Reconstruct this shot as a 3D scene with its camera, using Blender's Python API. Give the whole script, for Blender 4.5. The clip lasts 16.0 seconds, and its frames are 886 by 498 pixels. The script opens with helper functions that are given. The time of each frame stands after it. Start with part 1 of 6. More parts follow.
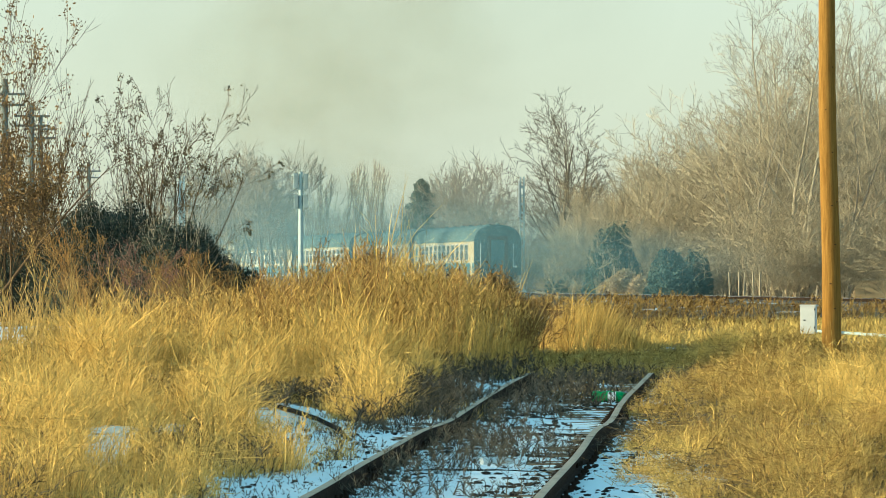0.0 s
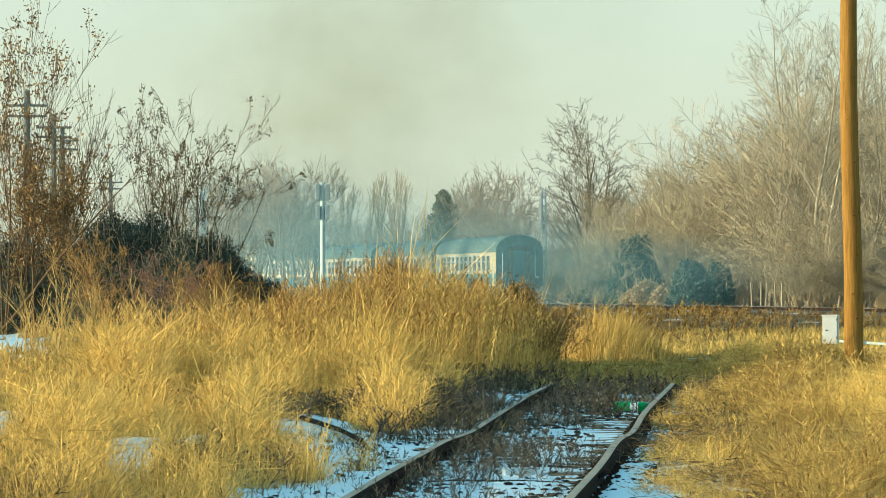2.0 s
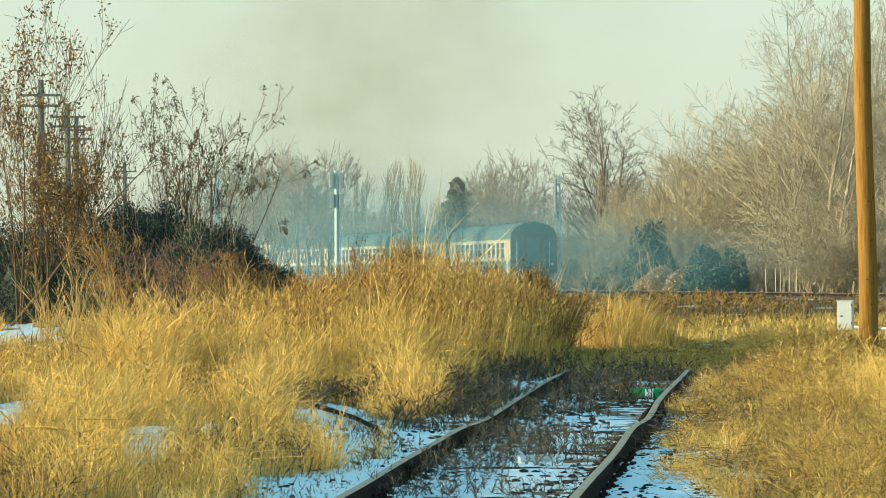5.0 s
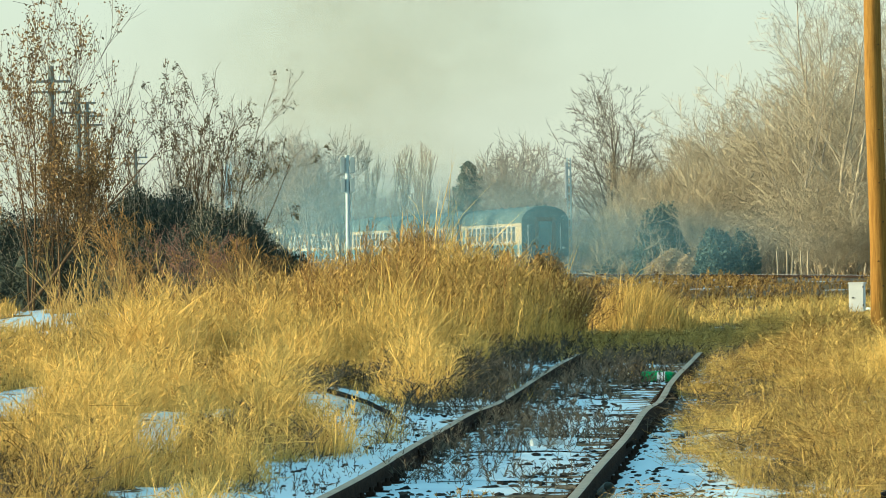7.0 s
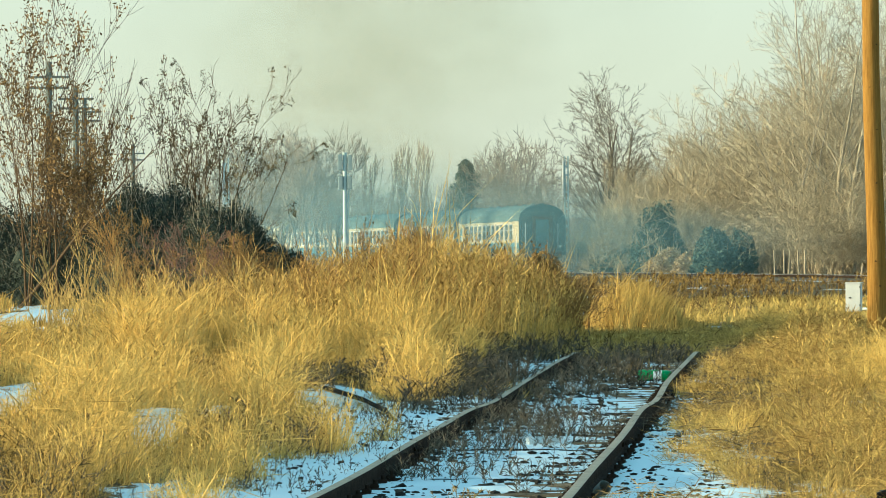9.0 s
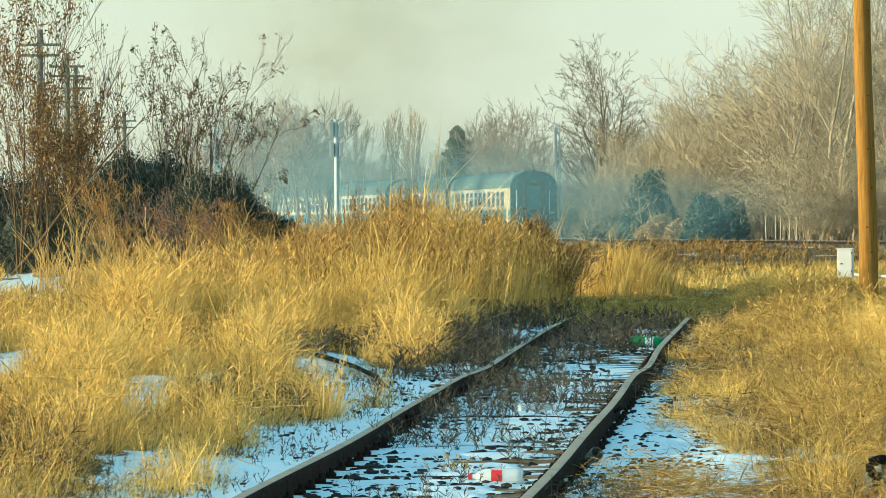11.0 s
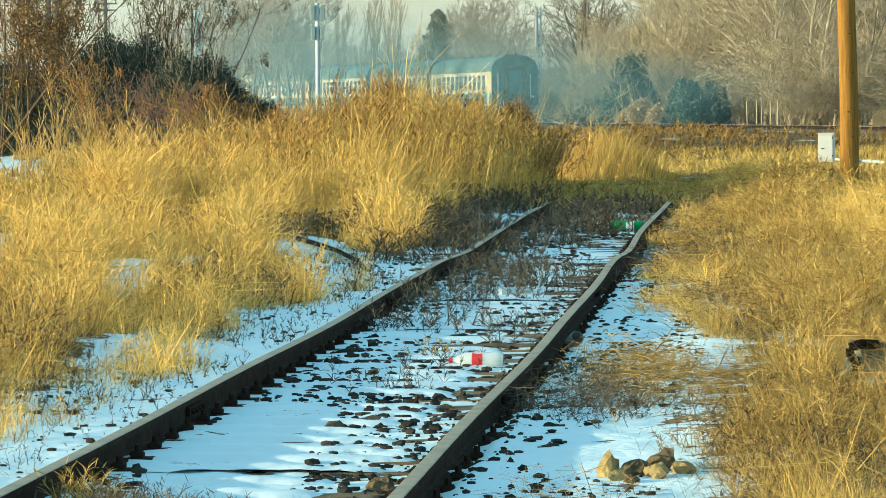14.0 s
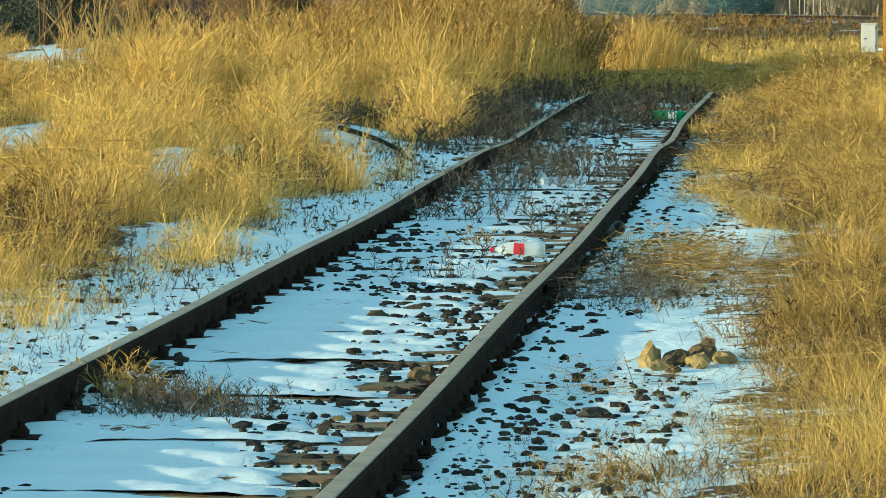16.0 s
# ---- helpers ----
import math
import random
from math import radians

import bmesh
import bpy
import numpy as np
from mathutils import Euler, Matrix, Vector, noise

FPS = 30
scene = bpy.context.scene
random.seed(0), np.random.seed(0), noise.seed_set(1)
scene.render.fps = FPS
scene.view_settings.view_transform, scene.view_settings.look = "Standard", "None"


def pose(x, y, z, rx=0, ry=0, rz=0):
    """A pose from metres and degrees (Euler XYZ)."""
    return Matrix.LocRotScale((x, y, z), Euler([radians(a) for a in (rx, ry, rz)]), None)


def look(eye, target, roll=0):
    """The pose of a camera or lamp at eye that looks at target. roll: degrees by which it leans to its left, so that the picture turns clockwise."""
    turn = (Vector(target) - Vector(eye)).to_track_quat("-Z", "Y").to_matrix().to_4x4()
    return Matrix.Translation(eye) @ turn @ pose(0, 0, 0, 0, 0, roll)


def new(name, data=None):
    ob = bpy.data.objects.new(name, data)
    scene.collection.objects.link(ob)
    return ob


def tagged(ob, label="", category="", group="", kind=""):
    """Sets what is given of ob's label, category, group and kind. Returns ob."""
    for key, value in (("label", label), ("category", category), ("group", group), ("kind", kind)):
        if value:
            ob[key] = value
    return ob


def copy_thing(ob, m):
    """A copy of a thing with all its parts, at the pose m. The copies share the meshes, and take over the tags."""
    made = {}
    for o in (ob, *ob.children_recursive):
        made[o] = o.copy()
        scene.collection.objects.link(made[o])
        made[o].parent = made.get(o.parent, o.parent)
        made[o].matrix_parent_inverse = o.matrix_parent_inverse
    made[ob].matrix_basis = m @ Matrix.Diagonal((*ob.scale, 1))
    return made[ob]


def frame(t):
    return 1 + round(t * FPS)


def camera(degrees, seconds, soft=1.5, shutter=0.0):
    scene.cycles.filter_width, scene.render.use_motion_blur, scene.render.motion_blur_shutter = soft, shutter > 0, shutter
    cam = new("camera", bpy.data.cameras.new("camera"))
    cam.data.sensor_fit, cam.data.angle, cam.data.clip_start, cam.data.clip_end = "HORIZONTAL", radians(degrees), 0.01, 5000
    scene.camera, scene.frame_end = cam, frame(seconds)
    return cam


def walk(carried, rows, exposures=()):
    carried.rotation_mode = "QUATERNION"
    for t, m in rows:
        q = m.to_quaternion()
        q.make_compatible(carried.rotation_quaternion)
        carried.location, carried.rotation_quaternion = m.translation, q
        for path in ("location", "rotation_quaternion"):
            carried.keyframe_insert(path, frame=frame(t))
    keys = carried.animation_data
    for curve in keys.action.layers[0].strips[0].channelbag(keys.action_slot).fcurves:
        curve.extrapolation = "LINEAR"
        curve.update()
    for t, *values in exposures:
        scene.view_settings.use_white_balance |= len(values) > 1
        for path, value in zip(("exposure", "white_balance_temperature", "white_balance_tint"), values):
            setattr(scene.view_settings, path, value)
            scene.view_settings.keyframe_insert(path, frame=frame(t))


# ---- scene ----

cam = camera(10.5, 16.0, soft=0.8)
EYE = 1.6
# seconds, yaw, pitch, lean of a hand-held long lens that turns where it stands
ROWS = [
    (0.0, 0.0000, 0.3559, 0.0000), (0.5, 0.0309, 0.4225, 0.0357), (1.0, 0.1214, 0.5039, 0.0517),
    (1.5, 0.1822, 0.5069, 0.1126), (2.0, 0.2603, 0.4829, 0.0833), (2.5, 0.3075, 0.4501, 0.1540),
    (3.0, 0.3042, 0.4160, 0.1087), (3.5, 0.3308, 0.4141, 0.1931), (4.0, 0.3872, 0.4189, 0.2811),
    (6.5, 0.5096, 0.1623, 0.5715), (7.0, 0.5661, 0.1487, 0.6810), (7.5, 0.6073, 0.1115, 0.5993),
    (8.0, 0.6000, 0.1205, 0.3610), (8.5, 0.5427, 0.1563, 0.3090), (9.0, 0.5319, 0.1216, 0.3735),
    (11.5, 0.3522, -0.4027, 0.5921), (12.0, 0.3030, -0.5473, 0.7287), (12.5, 0.2630, -0.7325, 0.6362),
    (13.0, 0.2313, -0.9450, 0.5209), (13.5, 0.2376, -1.3057, 0.3424), (14.0, 0.2182, -1.6567, 0.3574),
    (14.5, 0.2736, -1.9935, 0.2914), (15.0, 0.4340, -2.2976, 0.1195), (15.5, 0.5495, -2.6123, 0.1808),
    (16.0, 0.7248, -2.9669, 0.2386),
]
walk(cam, [(t, pose(0, 0, EYE, 0, 0, yaw) @ pose(0, 0, 0, pitch) @ pose(0, 0, 0, 0, lean) @ pose(0, 0, 0, 90))
           for t, yaw, pitch, lean in ROWS],
     exposures=[(0.0, 0.03, 5500, 1.0), (9.0, 0.08, 5500, 1.0), (13.0, 0.18, 5500, 1.0), (14.5, 0.14, 5500, 1.0), (16.0, -0.10, 5500, 1.0)])

# ---------------------------------------------------------------- light
SUN_DIR = Vector((-0.97, -0.24, 0.0)).normalized()      # horizontal direction towards the sun
SUN_ELEV = radians(8.6)
world = bpy.data.worlds.new("winter_sky")
scene.world = world
world.use_nodes = True
wn, wl = world.node_tree.nodes, world.node_tree.links
wn.clear()
sky = wn.new("ShaderNodeTexSky")
sky.sky_type, sky.sun_disc = "NISHITA", False
sky.sun_elevation, sky.sun_rotation = SUN_ELEV, math.atan2(SUN_DIR.x, SUN_DIR.y)
sky.air_density, sky.dust_density, sky.ozone_density = 1.0, 3.0, 2.5
bg_sky, bg_haze = wn.new("ShaderNodeBackground"), wn.new("ShaderNodeBackground")
bg_sky.inputs["Strength"].default_value = 0.12
# winter haze: pale and bright along the horizon, thinning to blue overhead
way, split, ramp = wn.new("ShaderNodeTexCoord"), wn.new("ShaderNodeSeparateXYZ"), wn.new("ShaderNodeValToRGB")
wl.new(way.outputs["Generated"], split.inputs[0])
wl.new(split.outputs["Z"], ramp.inputs[0])
ramp.color_ramp.elements[0].position, ramp.color_ramp.elements[0].color = 0.04, (0.93, 0.90, 0.63, 1)
ramp.color_ramp.elements[1].position, ramp.color_ramp.elements[1].color = 0.45, (0.29, 0.55, 0.58, 1)
wl.new(ramp.outputs[0], bg_haze.inputs["Color"])
bg_haze.inputs["Strength"].default_value = 0.74
add, wout = wn.new("ShaderNodeAddShader"), wn.new("ShaderNodeOutputWorld")
wl.new(sky.outputs[0], bg_sky.inputs["Color"])
wl.new(bg_sky.outputs[0], add.inputs[0])
wl.new(bg_haze.outputs[0], add.inputs[1])
wl.new(add.outputs[0], wout.inputs["Surface"])

lamp = bpy.data.lights.new("sun", "SUN")
lamp.energy, lamp.angle, lamp.color = 6.7, radians(0.6), (1.0, 0.78, 0.44)
sun = new("sun", lamp)
s = Vector((SUN_DIR.x * math.cos(SUN_ELEV), SUN_DIR.y * math.cos(SUN_ELEV), math.sin(SUN_ELEV)))
sun.matrix_world = look(s * 50, (0, 0, 0))

# ---------------------------------------------------------------- materials


def material(name, low, high, scale=4.0, rough=0.85, bump=0.0, bump_scale=40.0, metal=0.0, island=False, stretch=(1, 1, 1),
             translucent=0.0, per_object=False, tone=False):
    """A surface between two colours: a coarse and a fine noise in object space, or a shade for each loose piece."""
    m = bpy.data.materials.new(name)
    m.use_nodes = True
    n, l = m.node_tree.nodes, m.node_tree.links
    p = n["Principled BSDF"]
    p.inputs["Roughness"].default_value, p.inputs["Metallic"].default_value = rough, metal
    p.inputs["Specular IOR Level"].default_value = 0.35 if rough < 0.7 else 0.03
    tc, mp = n.new("ShaderNodeTexCoord"), n.new("ShaderNodeMapping")
    mp.inputs["Scale"].default_value = stretch
    l.new(tc.outputs["Object"], mp.inputs["Vector"])
    ramp = n.new("ShaderNodeValToRGB")
    ramp.color_ramp.elements[0].color, ramp.color_ramp.elements[1].color = (*low, 1), (*high, 1)
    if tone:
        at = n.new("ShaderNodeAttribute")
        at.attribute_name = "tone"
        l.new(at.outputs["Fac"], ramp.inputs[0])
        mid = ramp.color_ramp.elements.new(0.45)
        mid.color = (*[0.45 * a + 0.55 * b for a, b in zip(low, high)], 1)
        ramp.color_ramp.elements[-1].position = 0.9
    elif island:
        g = n.new("ShaderNodeNewGeometry")
        big = n.new("ShaderNodeTexNoise")
        big.inputs["Scale"].default_value = scale
        l.new(mp.outputs[0], big.inputs["Vector"])
        mix = n.new("ShaderNodeMath")
        mix.operation = "MULTIPLY_ADD"
        l.new(g.outputs["Random Per Island"], mix.inputs[0])
        mix.inputs[1].default_value = 0.6
        sub = n.new("ShaderNodeMath")
        sub.operation = "MULTIPLY_ADD"
        l.new(big.outputs["Fac"], sub.inputs[0])
        sub.inputs[1].default_value, sub.inputs[2].default_value = 1.2, -0.4
        l.new(sub.outputs[0], mix.inputs[2])
        l.new(mix.outputs[0], ramp.inputs[0])
    else:
        big, fine = n.new("ShaderNodeTexNoise"), n.new("ShaderNodeTexNoise")
        big.inputs["Scale"].default_value, fine.inputs["Scale"].default_value = scale, scale * 9
        big.inputs["Detail"].default_value = 6
        l.new(mp.outputs[0], big.inputs["Vector"])
        l.new(mp.outputs[0], fine.inputs["Vector"])
        mix = n.new("ShaderNodeMath")
        mix.operation = "MULTIPLY_ADD"
        l.new(fine.outputs["Fac"], mix.inputs[0])
        mix.inputs[1].default_value = 0.7
        sub = n.new("ShaderNodeMath")
        sub.operation = "MULTIPLY_ADD"
        l.new(big.outputs["Fac"], sub.inputs[0])
        sub.inputs[1].default_value, sub.inputs[2].default_value = 1.5, -0.6
        l.new(sub.outputs[0], mix.inputs[2])
        if per_object:
            oi, ad = n.new("ShaderNodeObjectInfo"), n.new("ShaderNodeMath")
            ad.operation = "MULTIPLY_ADD"
            l.new(oi.outputs["Random"], ad.inputs[0])
            ad.inputs[1].default_value = 0.5
            l.new(mix.outputs[0], ad.inputs[2])
            ad2 = n.new("ShaderNodeMath")
            ad2.operation = "SUBTRACT"
            l.new(ad.outputs[0], ad2.inputs[0])
            ad2.inputs[1].default_value = 0.25
            l.new(ad2.outputs[0], ramp.inputs[0])
        else:
            l.new(mix.outputs[0], ramp.inputs[0])
    l.new(ramp.outputs[0], p.inputs["Base Color"])
    if bump:
        bn, b = n.new("ShaderNodeTexNoise"), n.new("ShaderNodeBump")
        bn.inputs["Scale"].default_value, bn.inputs["Detail"].default_value = bump_scale, 5
        l.new(mp.outputs[0], bn.inputs["Vector"])
        l.new(bn.outputs["Fac"], b.inputs["Height"])
        b.inputs["Strength"].default_value, b.inputs["Distance"].default_value = min(1.0, bump * 10), 0.02
        l.new(b.outputs[0], p.inputs["Normal"])
    if translucent:
        tr, ms = n.new("ShaderNodeBsdfTranslucent"), n.new("ShaderNodeMixShader")
        l.new(ramp.outputs[0], tr.inputs["Color"])
        ms.inputs[0].default_value = translucent
        l.new(p.outputs[0], ms.inputs[1])
        l.new(tr.outputs[0], ms.inputs[2])
        l.new(ms.outputs[0], n["Material Output"].inputs["Surface"])
    return m


def ground_material():
    """Dark soil and dead litter under an uneven thin snow cover; the snow lies thick along the old track and in patches."""
    m = bpy.data.materials.new("snowy_soil")
    m.use_nodes = True
    n, l = m.node_tree.nodes, m.node_tree.links
    p = n["Principled BSDF"]
    p.inputs["Specular IOR Level"].default_value = 0.03
    at = n.new("ShaderNodeAttribute")
    at.attribute_name = "snow"
    tc = n.new("ShaderNodeTexCoord")
    n1, n2, n3 = (n.new("ShaderNodeTexNoise") for _ in range(3))
    for q, sc, d in ((n1, 2.2, 8), (n2, 18.0, 6), (n3, 5.0, 8)):
        q.inputs["Scale"].default_value, q.inputs["Detail"].default_value = sc, d
        l.new(tc.outputs["Object"], q.inputs["Vector"])
    a = n.new("ShaderNodeMath")
    a.operation = "MULTIPLY_ADD"
    l.new(n1.outputs["Fac"], a.inputs[0])
    a.inputs[1].default_value = 0.9
    l.new(at.outputs["Fac"], a.inputs[2])
    b = n.new("ShaderNodeMath")
    b.operation = "MULTIPLY_ADD"
    l.new(n2.outputs["Fac"], b.inputs[0])
    b.inputs[1].default_value = 0.62
    l.new(a.outputs[0], b.inputs[2])
    cut = n.new("ShaderNodeValToRGB")
    cut.color_ramp.elements[0].position, cut.color_ramp.elements[1].position = 0.98, 1.0
    ms = n.new("ShaderNodeMath")
    ms.operation = "MULTIPLY"
    l.new(b.outputs[0], ms.inputs[0])
    ms.inputs[1].default_value = 0.8
    l.new(ms.outputs[0], cut.inputs[0])
    soil = n.new("ShaderNodeValToRGB")
    soil.color_ramp.elements[0].color, soil.color_ramp.elements[1].color = (0.05, 0.042, 0.03, 1), (0.30, 0.20, 0.09, 1)
    soil.color_ramp.elements[0].position, soil.color_ramp.elements[1].position = 0.35, 0.68
    l.new(n3.outputs["Fac"], soil.inputs[0])
    mix = n.new("ShaderNodeMix")
    mix.data_type = "RGBA"
    l.new(cut.outputs[0], mix.inputs["Factor"])
    l.new(soil.outputs[0], mix.inputs["A"])
    mix.inputs["B"].default_value = (0.755, 0.85, 0.865, 1)
    l.new(mix.outputs["Result"], p.inputs["Base Color"])
    p.inputs["Roughness"].default_value = 0.8
    bp = n.new("ShaderNodeBump")
    bp.inputs["Strength"].default_value, bp.inputs["Distance"].default_value = 0.5, 0.03
    l.new(b.outputs[0], bp.inputs["Height"])
    l.new(bp.outputs[0], p.inputs["Normal"])
    return m


SOIL = ground_material()
RAIL_TOP = material("worn_rail_head", (0.20, 0.155, 0.09), (0.44, 0.35, 0.22), 6, 0.5, 0.02, 60)
RAIL_RUST = material("rusted_rail", (0.014, 0.011, 0.009), (0.055, 0.036, 0.024), 7, 0.85, 0.05, 60)
TIMBER = material("old_sleeper_timber", (0.08, 0.06, 0.042), (0.38, 0.29, 0.18), 5, 0.9, 0.06, 30, stretch=(1, 8, 8), per_object=True)
SNOW = material("sleeper_snow", (0.69, 0.78, 0.80), (0.77, 0.85, 0.865), 5, 0.8, 0.03, 20)
STONE = material("ballast_stone", (0.012, 0.012, 0.011), (0.08, 0.07, 0.055), 5, 0.9, 0.05, 50, island=True)
CLAY = material("ochre_stone", (0.20, 0.14, 0.055), (0.50, 0.37, 0.16), 9, 0.9, 0.08, 40)
BROWN_STONE = material("brown_stone", (0.06, 0.045, 0.028), (0.20, 0.15, 0.085), 12, 0.9, 0.08, 40)
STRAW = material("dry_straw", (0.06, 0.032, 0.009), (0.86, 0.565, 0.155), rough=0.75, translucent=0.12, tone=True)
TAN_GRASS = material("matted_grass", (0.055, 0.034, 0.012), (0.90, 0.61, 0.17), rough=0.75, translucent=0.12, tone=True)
RUST_WEED = material("rusty_weed", (0.07, 0.034, 0.012), (0.60, 0.38, 0.115), rough=0.75, translucent=0.12, tone=True)
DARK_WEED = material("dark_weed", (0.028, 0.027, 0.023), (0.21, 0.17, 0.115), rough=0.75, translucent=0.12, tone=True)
STALK = material("straw_stalk", (0.30, 0.19, 0.06), (0.75, 0.53, 0.19), 1.0, 0.75, island=True, translucent=0.1)
RUST_STALK = material("rusty_stalk", (0.16, 0.08, 0.03), (0.50, 0.30, 0.10), 1.0, 0.8, island=True)
DARK_STALK = material("dark_stalk", (0.04, 0.028, 0.018), (0.20, 0.13, 0.07), 1.0, 0.85, island=True)
TAN_LEAF = material("tan_leaves", (0.32, 0.23, 0.12), (0.70, 0.55, 0.32), 1.0, 0.85, island=True)
SHRUB_BARK = material("dark_shrub_bark", (0.05, 0.035, 0.022), (0.20, 0.13, 0.07), 2.5, 0.9, island=True)
ROUND_BARK = material("dark_grey_bark", (0.11, 0.092, 0.066), (0.34, 0.28, 0.20), 2.5, 0.9, island=True)
BLACK_BARK = material("wet_black_bark", (0.006, 0.006, 0.006), (0.022, 0.019, 0.016), 9, 0.85, 0.05, 50)
RED_TWIG = material("red_twigs", (0.14, 0.07, 0.05), (0.34, 0.19, 0.13), 1.0, 0.8, island=True)
BARK = material("grey_bark", (0.24, 0.20, 0.14), (0.55, 0.47, 0.33), 2.5, 0.9, island=True)
BROWN_BARK = material("brown_bark", (0.22, 0.18, 0.12), (0.60, 0.50, 0.34), 2.5, 0.9, island=True)
THICKET_TWIG = material("thicket_twigs", (0.19, 0.155, 0.10), (0.60, 0.50, 0.33), 0.35, 0.9, island=True)
FAR_BARK = material("grey_brown_bark", (0.17, 0.155, 0.13), (0.45, 0.39, 0.30), 2.5, 0.9, island=True)
DEAD_LEAF = material("dead_leaves", (0.08, 0.048, 0.022), (0.40, 0.25, 0.10), 0.8, 0.8, island=True, translucent=0.15)
GREY_LEAF = material("withered_seed_leaves", (0.08, 0.07, 0.045), (0.25, 0.19, 0.10), 0.8, 0.8, island=True)
BRAMBLE = material("bramble_leaves", (0.02, 0.034, 0.032), (0.115, 0.12, 0.085), 1.2, 0.75, island=True)
IVY = material("evergreen_leaves", (0.055, 0.10, 0.095), (0.16, 0.21, 0.165), 0.5, 0.75, island=True)
POLE_WOOD = material("honey_pole_wood", (0.18, 0.085, 0.017), (0.44, 0.24, 0.055), 5, 0.75, 0.03, 25, stretch=(9, 9, 0.5))
KNOT = material("dark_knot", (0.05, 0.03, 0.015), (0.12, 0.07, 0.03), 20, 0.9)
GREY_WOOD = material("grey_pole_wood", (0.10, 0.12, 0.11), (0.22, 0.24, 0.21), 4, 0.9, 0.05, 25, stretch=(6, 6, 0.5))
HEAD_GREY = material("grey_green_lamp_box", (0.27, 0.33, 0.31), (0.40, 0.46, 0.44), 4, 0.6)
GREY_PAINT = material("light_grey_paint", (0.54, 0.55, 0.52), (0.68, 0.68, 0.64), 6, 0.5, 0.01, 40)
MAST_PAINT = material("pale_mast_paint", (0.36, 0.45, 0.43), (0.56, 0.63, 0.59), 3, 0.6)
DARK_METAL = material("dark_metal", (0.03, 0.035, 0.035), (0.10, 0.10, 0.09), 6, 0.6, 0.02, 40, 0.3)
CONCRETE = material("weathered_concrete", (0.30, 0.27, 0.21), (0.52, 0.47, 0.36), 6, 0.9, 0.06, 40)
CREAM = material("cream_coach_paint", (0.56, 0.44, 0.23), (0.70, 0.58, 0.34), 0.8, 0.5, stretch=(1, 0.3, 1))
PETROL = material("petrol_coach_paint", (0.05, 0.15, 0.19), (0.09, 0.23, 0.27), 0.8, 0.5, stretch=(1, 0.3, 1))
ROOF_PAINT = material("grey_roof_paint", (0.09, 0.14, 0.14), (0.17, 0.23, 0.22), 0.7, 0.7)
END_PAINT = material("dark_end_paint", (0.03, 0.075, 0.09), (0.06, 0.12, 0.14), 1.2, 0.6)
GLASS_DARK = material("coach_glass", (0.06, 0.08, 0.08), (0.14, 0.16, 0.15), 1, 0.15)
WHITE = material("white_paint", (0.70, 0.72, 0.70), (0.85, 0.86, 0.84), 4, 0.5)
LOCO_CREAM = material("locomotive_cream", (0.62, 0.54, 0.30), (0.80, 0.72, 0.46), 1, 0.5)
RED_LABEL = material("red_label", (0.55, 0.03, 0.03), (0.68, 0.05, 0.05), 6, 0.5)
BALLAST = material("grey_ballast", (0.12, 0.10, 0.08), (0.33, 0.27, 0.20), 6, 0.95, 0.1, 20)
TAN_WALL = material("tan_plaster", (0.50, 0.38, 0.22), (0.66, 0.52, 0.32), 1.5, 0.9)


def glass_material(name, colour):
    m = bpy.data.materials.new(name)
    m.use_nodes = True
    p = m.node_tree.nodes["Principled BSDF"]
    p.inputs["Base Color"].default_value = (*colour, 1)
    p.inputs["Roughness"].default_value, p.inputs["IOR"].default_value = 0.12, 1.35
    p.inputs["Transmission Weight"].default_value = 0.45
    return m


CLEAR_PET = glass_material("clear_plastic", (0.85, 0.90, 0.88))
GREEN_PET = glass_material("green_plastic", (0.05, 0.50, 0.14))

# ---------------------------------------------------------------- mesh helpers


def mesh_from(name, verts, faces, mats, index=None, smooth=False):
    """A mesh from numpy vertices and a list of face arrays (each n x 3 or n x 4)."""
    me = bpy.data.meshes.new(name)
    verts = np.asarray(verts, np.float32)
    groups = [np.asarray(f, np.int32) for f in (faces if isinstance(faces, list) else [faces]) if len(f)]
    loops = np.concatenate([f.ravel() for f in groups])
    sizes = np.concatenate([np.full(len(f), f.shape[1], np.int32) for f in groups])
    me.vertices.add(len(verts))
    me.vertices.foreach_set("co", verts.ravel())
    me.loops.add(len(loops))
    me.loops.foreach_set("vertex_index", loops)
    me.polygons.add(len(sizes))
    me.polygons.foreach_set("loop_start", np.concatenate([[0], np.cumsum(sizes)[:-1]]).astype(np.int32))
    for m in (mats if isinstance(mats, (list, tuple)) else [mats]):
        me.materials.append(m)
    if index is not None:
        me.polygons.foreach_set("material_index", np.asarray(index, np.int32))
    me.polygons.foreach_set("use_smooth", np.full(len(sizes), smooth))
    me.update(calc_edges=True)
    me.validate()
    return me


def child(name, me, parent, label=""):
    ob = new(name, me)
    ob.parent = parent
    if label:
        ob["label"] = label
    return ob


def part(name, bm, mat, parent, label=""):
    me = bpy.data.meshes.new(name)
    bm.to_mesh(me)
    bm.free()
    me.materials.append(mat)
    return child(name, me, parent, label)


